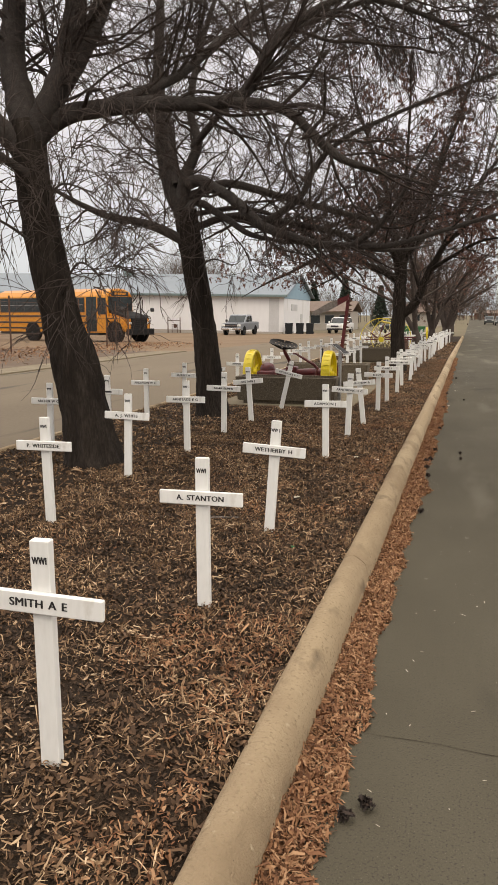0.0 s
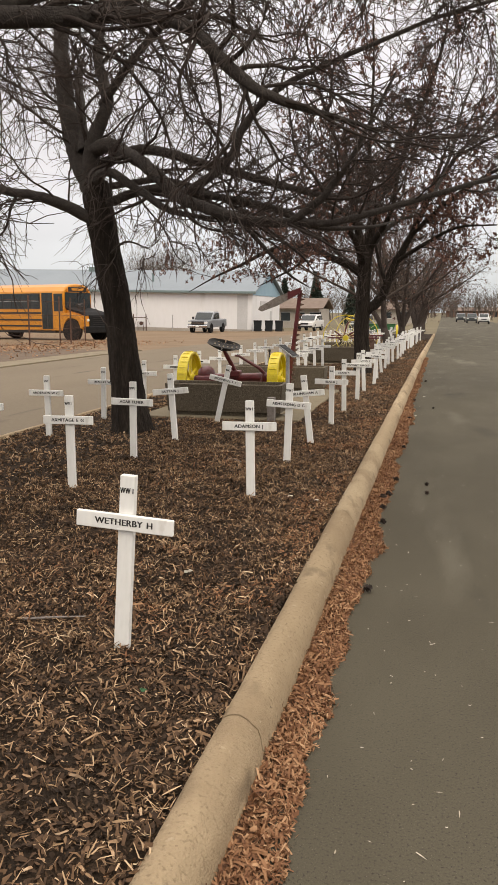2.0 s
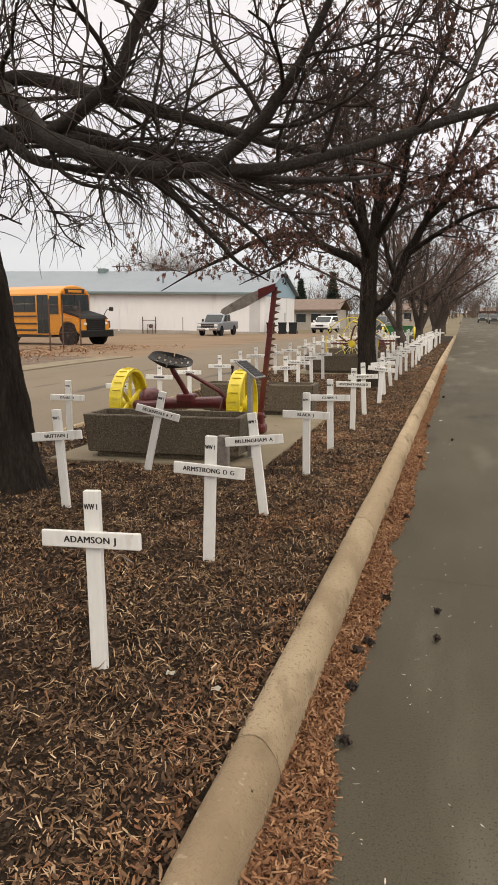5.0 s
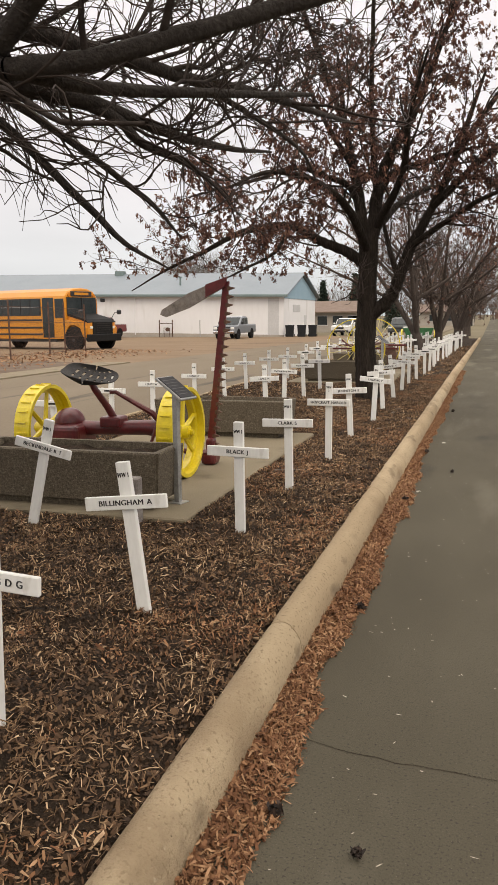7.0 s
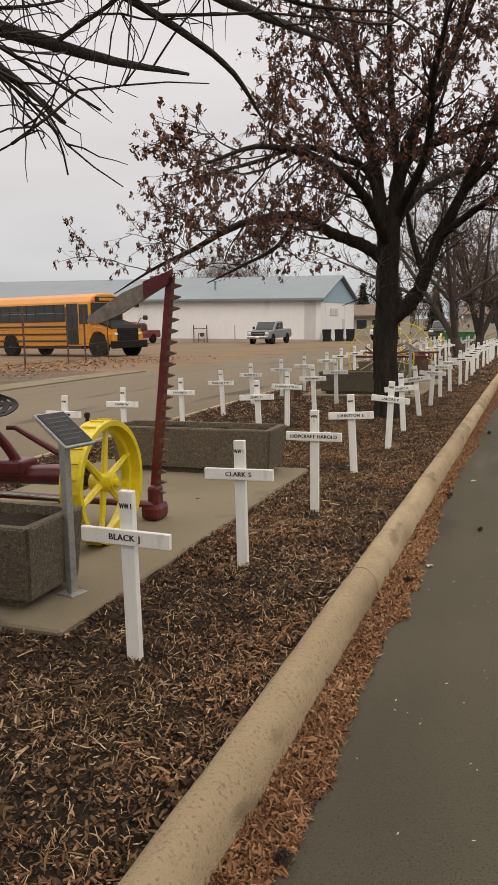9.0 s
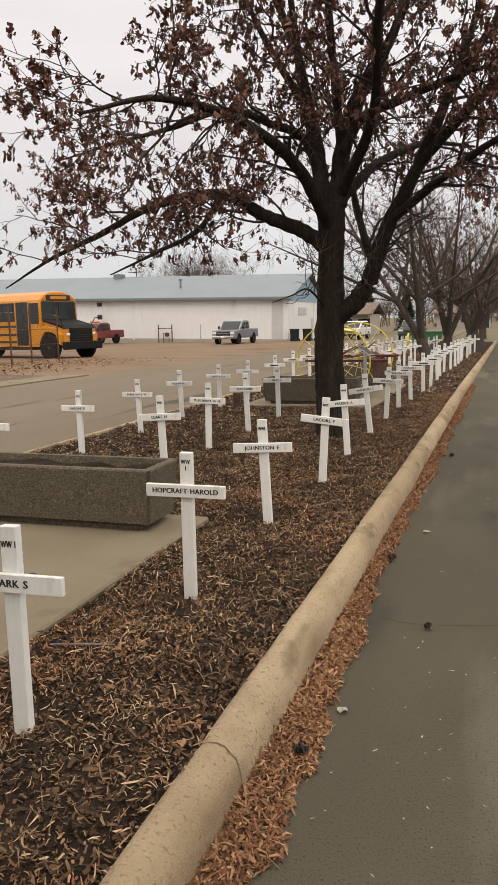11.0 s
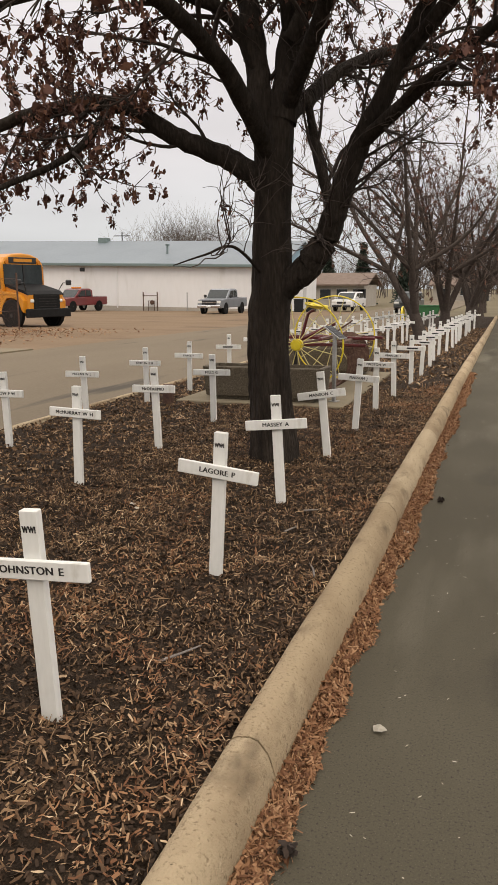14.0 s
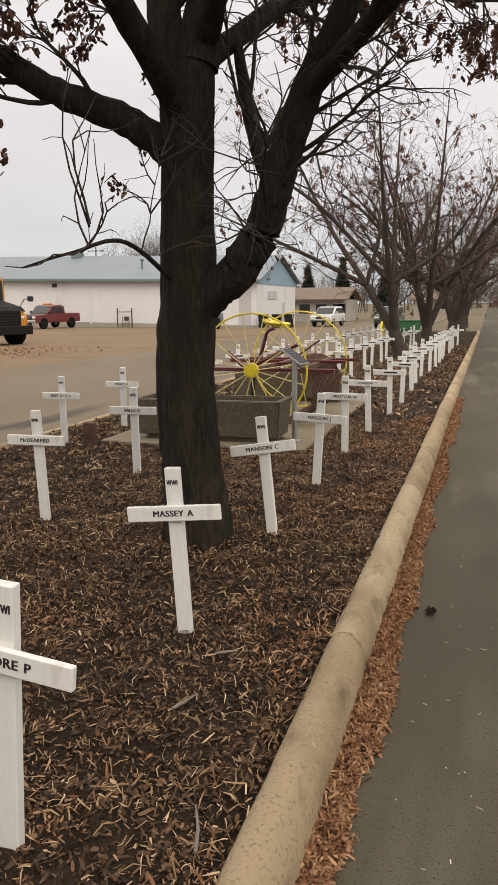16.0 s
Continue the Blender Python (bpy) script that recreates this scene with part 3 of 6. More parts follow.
def cross(x, y, name="", lean=0.0, arm=0.0, war="a", yaw=0.0, far=False):
    """A white wooden cross: an upright, a cross arm nailed to its face, a name and the war."""
    words = "white wooden memorial cross with black lettering, %s" % ("leaning in the mulch" if abs(lean) > 5 else "standing in the mulch")
    root = thing("memorial_cross", (x, y, bed_height(x, y)), words, "cross", "memorial crosses in rows")
    root.matrix_basis = pose(x, y, bed_height(x, y), random.uniform(-2, 2), lean, yaw)
    share("post", post_mesh, root)
    bar = share("arm", arm_mesh, root, pose(0, 0, ARM_Z, 0, arm, 0))
    if name:
        tagged(share("name_lettering", lettering(name, 0.038, 1.04 if len(name) < 13 else 0.95), bar, pose(0, -0.023, 0, 90, 0, 0)), kind="stuff")
    else:
        share("name_lettering", bar_mesh, bar, pose(random.uniform(-0.02, 0.02), -0.022, 0))
    if far:
        share("war_lettering", bar2_mesh, root, pose(0, 0, 0.70))
    else:
        tagged(share("war_lettering", ww_mesh[war], root, pose(0, -0.0008, 0.695, 90, 0, 0)), kind="stuff")
    return root


ROW_A = [(-1.26, 2.12, "SMITH A E", 0.0, 2, "a"), (-1.24, 3.61, "A. STANTON", -0.7, 0, "a"), (-1.27, 5.08, "WETHERBY H", 3.7, 1, "b"),
         (-1.40, 8.02, "ADAMSON J", -1.0, 0, "b"), (-1.39, 9.47, "ARMSTRONG D G", 2.0, 2, "b"), (-1.35, 10.67, "BILLINGHAM A", -6.8, -1, "b"),
         (-1.33, 12.2, "BLACK J", 0.0, 1, "b"), (-1.33, 13.57, "CLARK S", -1.0, 0, "b"), (-1.29, 15.05, "HOPCRAFT HAROLD", 0.7, 0, "c"),
         (-1.33, 16.62, "JOHNSTON E", -2.3, -1, "a"), (-1.27, 18.1, "LAGORE P", 3.2, 4, "a"), (-1.33, 19.58, "MASSEY A", -3.2, -3, "a"),
         (-1.35, 21.17, "MANSON C", -6.2, -5, "a"), (-1.37, 22.62, "MASSON J", 3.2, 1, "a"), (-1.37, 23.98, "PRESTON W", 0.0, 1, "a"), (-1.34, 25.37, "PEARSON T", -1.5, 2, "a")]
ROW_B = [(-2.83, 4.9, "P. WHITESIDE", -1.0, 0, "a"), (-2.97, 6.55, "A. J. WHITE", 0.5, 1, "a"), (-2.89, 7.92, "ARMITAGE E G", -0.5, 0, "b"), (-2.93, 9.37, "AGAR ELMER", 0.8, 1, "b"),
         (-2.9, 10.56, "BRITTAIN J", -4.0, -3, "b"), (-2.81, 11.99, "BECKINDALE R T", 12.5, 0, "b"), (-2.81, 18.12, "LEAKE H", -1.5, -2, "a"), (-2.92, 19.58, "McMURRAY W H", 1.0, 1, "a"),
         (-2.94, 21.08, "McDEARMID", -1.6, 0, "a"), (-2.98, 22.67, "MILLS G", -1.2, 0, "a")]
ROW_C = [(-4.45, 7.79, "ARCHER W C", 0, 0, "a"), (-4.3, 8.96, "", 0, 0, "a"), (-4.41, 10.43, "ANDERSON W C", 0, 0, "a"), (-4.45, 12.08, "BRADLEY W", 1.5, 0, "a"), (-4.4, 13.5, "DANES D", 1, 0, "a"),
         (-4.4, 15.0, "", 0, 0, "a"), (-4.45, 16.5, "", 0.8, 0, "a"), (-4.35, 17.6, "LOWIS W", 0, 0, "a"), (-4.28, 19.12, "LAGORE D", -0.5, 0, "a"), (-4.32, 20.73, "MARLOW F W", -2.2, 1, "a"),
         (-4.42, 22.37, "McLEAN W J", -1.6, 0, "a"), (-4.34, 23.82, "NEFF Dr E B", 0, 0, "a"), (-4.25, 25.08, "PIERCE P", 0.8, 0, "a")]
for x, y, name, lean, arm, war in ROW_A + ROW_B + ROW_C:
    one = cross(x, y, name, lean, arm - lean * 0.35 if abs(lean) < 8 else 1, war, random.uniform(-3, 3))
    if x < -4:
        one.location.z -= 0.05    # the row by the far street is driven in deeper
    if name == "HOPCRAFT HAROLD":
        one.location.z += 0.035   # stands a little taller
for x0, start, stop in ((-1.32, 26.85, 48), (-2.72, 29.6, 47), (-4.15, 26.5, 47)):
    y = start
    while y < stop:
        cross(x0 + 0.006 * (y - start) + random.uniform(-0.05, 0.05), y + random.uniform(-0.1, 0.1), "", random.uniform(-2.5, 2.5), random.uniform(-2, 2), "a", random.uniform(-4, 4), True)
        y += 1.45


# ---- slabs and planters ----
for y0, y1 in ((12.32, 16.62), (24.02, 28.36)):
    sl = box(-4.02, y0, -0.02, -1.78, y1, 0.155, 0.012)
    tagged(new("concrete_slab", mesh_of(sl, "concrete_slab", M_SLAB)), "flat pale concrete display slab set in the mulch", "slab")


def planter(x0, x1, y0, y1, label):
    """A long trough with flared sides, a rim and earth in it."""
    root = thing("concrete_planter", ((x0 + x1) / 2, (y0 + y1) / 2, 0.155), label, "planter", "aggregate planters")
    hx, hy, h, wall = (x1 - x0) / 2, (y1 - y0) / 2, 0.44, 0.055
    out = bmesh.new()
    rings = []
    for ax, ay, z in ((hx - 0.05, hy - 0.05, 0.05), (hx - 0.03, hy - 0.03, 0.06), (hx, hy, h - 0.012), (hx - 0.008, hy - 0.008, h), (hx - wall, hy - wall, h), (hx - wall - 0.01, hy - wall - 0.01, h - 0.1)):
        rings.append([out.verts.new((sx * ax, sy * ay, z)) for sx, sy in ((-1, -1), (1, -1), (1, 1), (-1, 1))])
    for r, s in zip(rings, rings[1:]):
        for k in range(4):
            out.faces.new((r[k], r[(k + 1) % 4], s[(k + 1) % 4], s[k]))
    out.faces.new(rings[0])
    bmesh.ops.recalc_face_normals(out, faces=out.faces)
    bmesh.ops.bevel(out, geom=[ed for ed in out.edges if abs(ed.verts[0].co.z - ed.verts[1].co.z) > 0.2], offset=0.02, segments=2, affect='EDGES')
    part("trough", out, M_AGG, root)
    part("foot", box(-hx + 0.12, -hy + 0.08, 0.0, hx - 0.12, hy - 0.08, 0.055), M_AGG, root)
    g = bmesh.new()
    bmesh.ops.create_grid(g, x_segments=40, y_segments=14, size=1.0, matrix=Matrix.Translation((0, 0, h - 0.05)) @ Matrix.Diagonal((hx - wall - 0.003, hy - wall - 0.003, 1, 1)))
    for v in g.verts:
        v.co.z += 0.03 * noise.noise((v.co.x * 7, v.co.y * 7, x0 + y0))
    part("soil", g, M_SOIL, root, "dark bare earth", True)
    return root


planter(-3.69, -2.03, 12.45, 12.98, "exposed-aggregate concrete planter trough with bare earth")
planter(-3.64, -1.98, 16.05, 16.55, "exposed-aggregate concrete planter trough with bare earth")
planter(-3.70, -2.08, 24.2, 24.72, "exposed-aggregate concrete planter trough with bare earth")
planter(-3.70, -2.08, 27.75, 28.25, "exposed-aggregate concrete planter trough with bare earth")


# ---- trees ----
class Wood:
    """Collects many thin tapered tubes into one mesh."""
    def __init__(self, sides):
        self.sides, self.v, self.f, self.n = sides, [], [], 0
        k = np.arange(sides)
        self.c, self.s = np.cos(2 * np.pi * k / sides), np.sin(2 * np.pi * k / sides)
        self.k = k

    def add(self, pts, radii):
        pts = np.asarray(pts)
        d = np.gradient(pts, axis=0)
        d /= np.linalg.norm(d, axis=1)[:, None] + 1e-9
        ref = np.array([0.31, 0.17, 0.93]) if abs(d[0][2]) < 0.85 else np.array([0.9, 0.4, 0.1])
        u = np.cross(d, ref)
        u /= np.linalg.norm(u, axis=1)[:, None]
        w = np.cross(d, u)
        r = np.asarray(radii)[:, None, None]
        ringv = pts[:, None, :] + r * (u[:, None, :] * self.c[None, :, None] + w[:, None, :] * self.s[None, :, None])
        self.v.append(ringv.reshape(-1, 3))
        m, s = len(pts), self.sides
        for i in range(m - 1):
            a = self.n + i * s
            self.f.append(np.stack([a + self.k, a + (self.k + 1) % s, a + s + (self.k + 1) % s, a + s + self.k], 1))
        self.n += m * s

    def mesh(self, name, material):
        me = quick_mesh(name, np.concatenate(self.v), np.concatenate(self.f), material)
        me.shade_smooth()
        return me


def smooth_path(pts, radii, per=4, jitter=0.0, r=None):
    """A rounded path through a few points, with radii between."""
    p = [np.array(q, dtype=float) for q in pts]
    p = [2 * p[0] - p[1]] + p + [2 * p[-1] - p[-2]]
    outp, outr = [], []
    for i in range(1, len(p) - 2):
        for k in range(per):
            t = k / per
            q = 0.5 * (2 * p[i] + (p[i + 1] - p[i - 1]) * t + (2 * p[i - 1] - 5 * p[i] + 4 * p[i + 1] - p[i + 2]) * t * t + (3 * p[i] - p[i - 1] - 3 * p[i + 1] + p[i + 2]) * t ** 3)
            outp.append(q)
            outr.append(radii[i - 1] + (radii[i] - radii[i - 1]) * t)
    outp.append(p[-2])
    outr.append(radii[-1])
    outp = np.array(outp)
    if jitter and r is not None:
        outp[1:-1] += r.normal(0, jitter, (len(outp) - 2, 3)) * np.array(outr)[1:-1, None]
    return outp, np.array(outr)


def grow(r, start, d, length, rad, wander, droop, steps):
    """One branch as points and radii, from a start in a direction."""
    pts, q, d = [start], np.array(start, dtype=float), np.array(d, dtype=float)
    for i in range(steps):
        d = d + r.normal(0, wander, 3) + np.array([0, 0, -droop * (0.4 + i / steps)])
        d /= np.linalg.norm(d)
        q = q + d * length / steps
        pts.append(q.copy())
    return np.array(pts), np.linspace(rad, rad * 0.35, steps + 1)


def clear(points, base):
    """Whether a shoot stays clear of the lane where people walk and of the trimmed space over the mower's slab."""
    w = points + base
    return not np.any(((w[:, 0] > -0.6) & (w[:, 2] < 2.45)) | ((w[:, 0] > -2.6) & (w[:, 2] < 1.95) & (w[:, 1] < 17)) | ((w[:, 1] > 17) & ((w[:, 2] < 1.7) | ((w[:, 0] < -2.5) & (w[:, 2] < 2.25)))) | ((w[:, 0] > -3.4) & (w[:, 1] > 11.6) & (w[:, 1] < 16.5) & (w[:, 2] < 1.8 + 0.46 * (w[:, 1] - 10.8))))


def sideways(r, d, spread):
    v = r.normal(0, 1, 3)
    v -= v.dot(d) * d
    v /= np.linalg.norm(v) + 1e-9
    w = d * math.cos(spread) + v * math.sin(spread)
    return w / np.linalg.norm(w)


def barked(p, rr, name, sides, seed, rough, material=None):
    """A trunk or limb whose skin is furrowed lengthwise."""
    w = Wood(sides)
    w.add(p, rr)
    v = np.concatenate(w.v)
    mid = np.repeat(np.asarray(p), sides, axis=0)
    off = v - mid
    a = np.tile(2 * np.pi * np.arange(sides) / sides, len(p))
    k = np.array([noise.noise((math.cos(t) * 4.2, math.sin(t) * 4.2, z * 2.2 + seed)) + 0.9 * noise.noise((math.cos(t) * 11, math.sin(t) * 11, z * 6 + seed)) + 0.7 * noise.noise((math.cos(t), math.sin(t), z * 1.6 - seed)) for t, z in zip(a, np.repeat(np.cumsum(np.linalg.norm(np.diff(np.asarray(p), axis=0, prepend=p[:1]), axis=1)), sides))])
    w.v = [mid + off * (1 + rough * k[:, None])]
    return w.mesh(name, material or M_BARK1)


def tree(at, trunk, limbs, seed, label, kind_of, n_sub=9, n_twig=8, sub_len=1.5, twig_len=0.7, droop=0.05, leaves=0, leaf_size=0.07, bark=None, fine=True, up=0.12, whips=3, wood=None, fronds=None):
    """A bare tree: a trunk and limbs through given points, then branches, twigs and clusters of withered leaves grown on them."""
    r = np.random.default_rng(seed)
    root = thing("tree", at, label, "tree", "street trees in the bed")
    base = np.array(at)
    share("trunk", barked(*smooth_path(trunk[0], trunk[1], 22 if fine else 6), "trunk", 56 if fine else 12, seed, 0.10, wood), root)
    subs, twigs, tips = Wood(6), Wood(3), []
    for pts, radii in limbs:
        p, rr = smooth_path(pts, radii, 8, 0.05, r)
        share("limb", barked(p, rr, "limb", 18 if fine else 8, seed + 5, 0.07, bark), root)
        seg = np.linalg.norm(np.diff(p, axis=0), axis=1)
        total = seg.sum()
        for k in range(int(n_sub * total / 3.0) + 2):
            f = (0.18 + 0.82 * (k + r.uniform(0, 0.8)) / (int(n_sub * total / 3.0) + 2)) * (len(p) - 1)
            i = min(int(f), len(p) - 2)
            q = p[i] + (p[i + 1] - p[i]) * (f - i)
            d = (p[i + 1] - p[i]) / (np.linalg.norm(p[i + 1] - p[i]) + 1e-9)
            sd = sideways(r, d, r.uniform(0.45, 1.15))
            sd[2] += up * r.uniform(0.0, 2.2)
            sd /= np.linalg.norm(sd)
            ln = sub_len * r.uniform(0.55, 1.35)
            sp, sr = grow(r, q, sd, ln, min(rr[i] * 0.5, 0.024) * r.uniform(0.55, 1.0), 0.2, droop * r.uniform(-0.4, 0.8), 7)
            if fine and not clear(sp, base):
                continue
            if fine:
                one = Wood(6)
                one.add(*smooth_path(sp, sr, 2))
                share("branch", one.mesh("branch", M_BARK2), root)
            else:
                subs.add(sp, sr)
            for j in range(n_twig):
                g = r.uniform(0.2, 1.0) * 7
                a = min(int(g), 6)
                tq = sp[a] + (sp[a + 1] - sp[a]) * (g - a)
                td = (sp[a + 1] - sp[a]) / (np.linalg.norm(sp[a + 1] - sp[a]) + 1e-9)
                td = sideways(r, td, r.uniform(0.35, 1.0))
                tp, tr = grow(r, tq, td, twig_len * r.uniform(0.5, 1.4), 0.0062, 0.24, droop * r.uniform(0.0, 2.0), 5)
                if fine and not clear(tp, base):
                    continue
                twigs.add(tp, tr)
                tips.append(tp[-1])
                tips.append(tp[3])
                for w in range(whips):
                    b = r.integers(1, 5)
                    wd = (tp[b + 1] - tp[b]) / (np.linalg.norm(tp[b + 1] - tp[b]) + 1e-9)
                    wp, wr = grow(r, tp[b], sideways(r, wd, r.uniform(0.3, 0.9)), twig_len * r.uniform(0.3, 0.75), 0.0036, 0.22, droop * r.uniform(0.2, 2.4), 4)
                    if fine and not clear(wp, base):
                        continue
                    twigs.add(wp, wr)
                    tips.append(wp[-1])
    if subs.n:
        tagged(share("brushwood", subs.mesh("brushwood", wood or M_BARK2), root), kind="stuff")
    tagged(share("fine_growth", twigs.mesh("fine_growth", fronds or M_TWIG), root), "fine bare twigs", kind="stuff")
    if leaves:
        tips = np.array(tips)
        tips = tips[(np.hypot(tips[:, 0], tips[:, 1]) > 1.9) | (tips[:, 2] > 3.5) | (tips[:, 0] < -0.3)]
        pick = tips[r.permutation(len(tips))[:leaves]]
        leaves, per = len(pick), 12
        c = np.repeat(pick, per, axis=0) + r.normal(0, leaf_size * 0.42, (leaves * per, 3)) * np.array([1, 1, 1.4]) + np.array([0, 0, -leaf_size])
        tagged(share("crown", flakes("crown", r, c, leaf_size, leaf_size * 0.6, 0.9, 0.3, M_DEAD), root, None), "clusters of withered reddish-brown leaves and seeds", kind="stuff")
    return root


# first tree: leaning trunk, long limb reaching over the bed
tree((-3.6, 7.1, 0.11), ([(0.02, 0, -0.1), (0.0, 0, 0.15), (-0.08, 0, 0.65), (-0.17, 0, 1.08), (-0.29, 0, 1.45), (-0.5, 0.0, 2.6), (-0.58, 0, 3.3)], [0.34, 0.265, 0.222, 0.222, 0.185, 0.168, 0.16]),
     [([(-0.55, 0, 3.1), (-0.2, 0.05, 3.35), (0.5, 0.15, 3.42), (1.35, 0.25, 3.42), (1.62, 0.25, 3.6), (1.9, 0.2, 3.95), (2.5, 0.3, 4.25), (3.6, 0.5, 4.5)], [0.12, 0.095, 0.07, 0.062, 0.055, 0.042, 0.028, 0.012]),
      ([(1.35, 0.25, 3.42), (1.9, 0.2, 3.3), (2.3, 0.2, 2.95), (2.55, 0.21, 2.8), (3.2, 0.6, 2.65)], [0.06, 0.045, 0.04, 0.03, 0.01]),
      ([(-0.58, 0, 3.25), (-0.75, 0.1, 4.0), (-0.7, 0.3, 5.2), (-0.4, 0.4, 6.8)], [0.15, 0.12, 0.08, 0.03]),
      ([(-0.55, 0, 3.2), (-0.2, 0.3, 3.9), (0.05, 0.7, 4.8), (0.5, 1.0, 6.4)], [0.14, 0.11, 0.075, 0.03]),
      ([(-0.55, 0, 3.1), (-0.2, 0.0, 3.7), (0.0, 0.05, 4.5), (0.1, 0.1, 5.6)], [0.13, 0.11, 0.085, 0.04]),
      ([(-0.3, -0.05, 1.6), (0.1, -0.35, 1.95), (0.45, -0.55, 1.8)], [0.016, 0.011, 0.005]),
      ([(-0.45, 0, 2.3), (-0.1, -0.3, 2.65), (0.35, -0.5, 2.55)], [0.018, 0.012, 0.006]),
      ([(-0.4, -0.05, 2.1), (-0.8, -0.4, 2.4), (-1.2, -0.6, 2.3)], [0.016, 0.011, 0.005]),
      ([(-0.55, 0, 3.0), (-1.2, -0.4, 3.6), (-2.2, -0.8, 4.2), (-3.4, -1.0, 4.4)], [0.12, 0.09, 0.06, 0.02]),
      ([(0.2, 0.1, 3.42), (0.6, 1.0, 3.9), (0.9, 2.1, 4.7), (1.5, 3.0, 5.4)], [0.06, 0.05, 0.035, 0.012]),
      ([(2.5, 0.3, 4.25), (3.1, 0.9, 4.2), (3.8, 1.6, 4.0), (4.4, 2.2, 3.7)], [0.026, 0.021, 0.015, 0.006]),
      ([(1.9, 0.2, 3.95), (2.5, 1.2, 4.5), (3.2, 2.3, 4.9)], [0.03, 0.022, 0.008]),
      ([(-0.45, -0.05, 2.75), (-0.9, -0.7, 3.1), (-1.5, -1.3, 3.2)], [0.045, 0.032, 0.012])],
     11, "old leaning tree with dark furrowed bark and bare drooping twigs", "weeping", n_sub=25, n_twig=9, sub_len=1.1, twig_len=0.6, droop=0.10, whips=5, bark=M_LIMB)

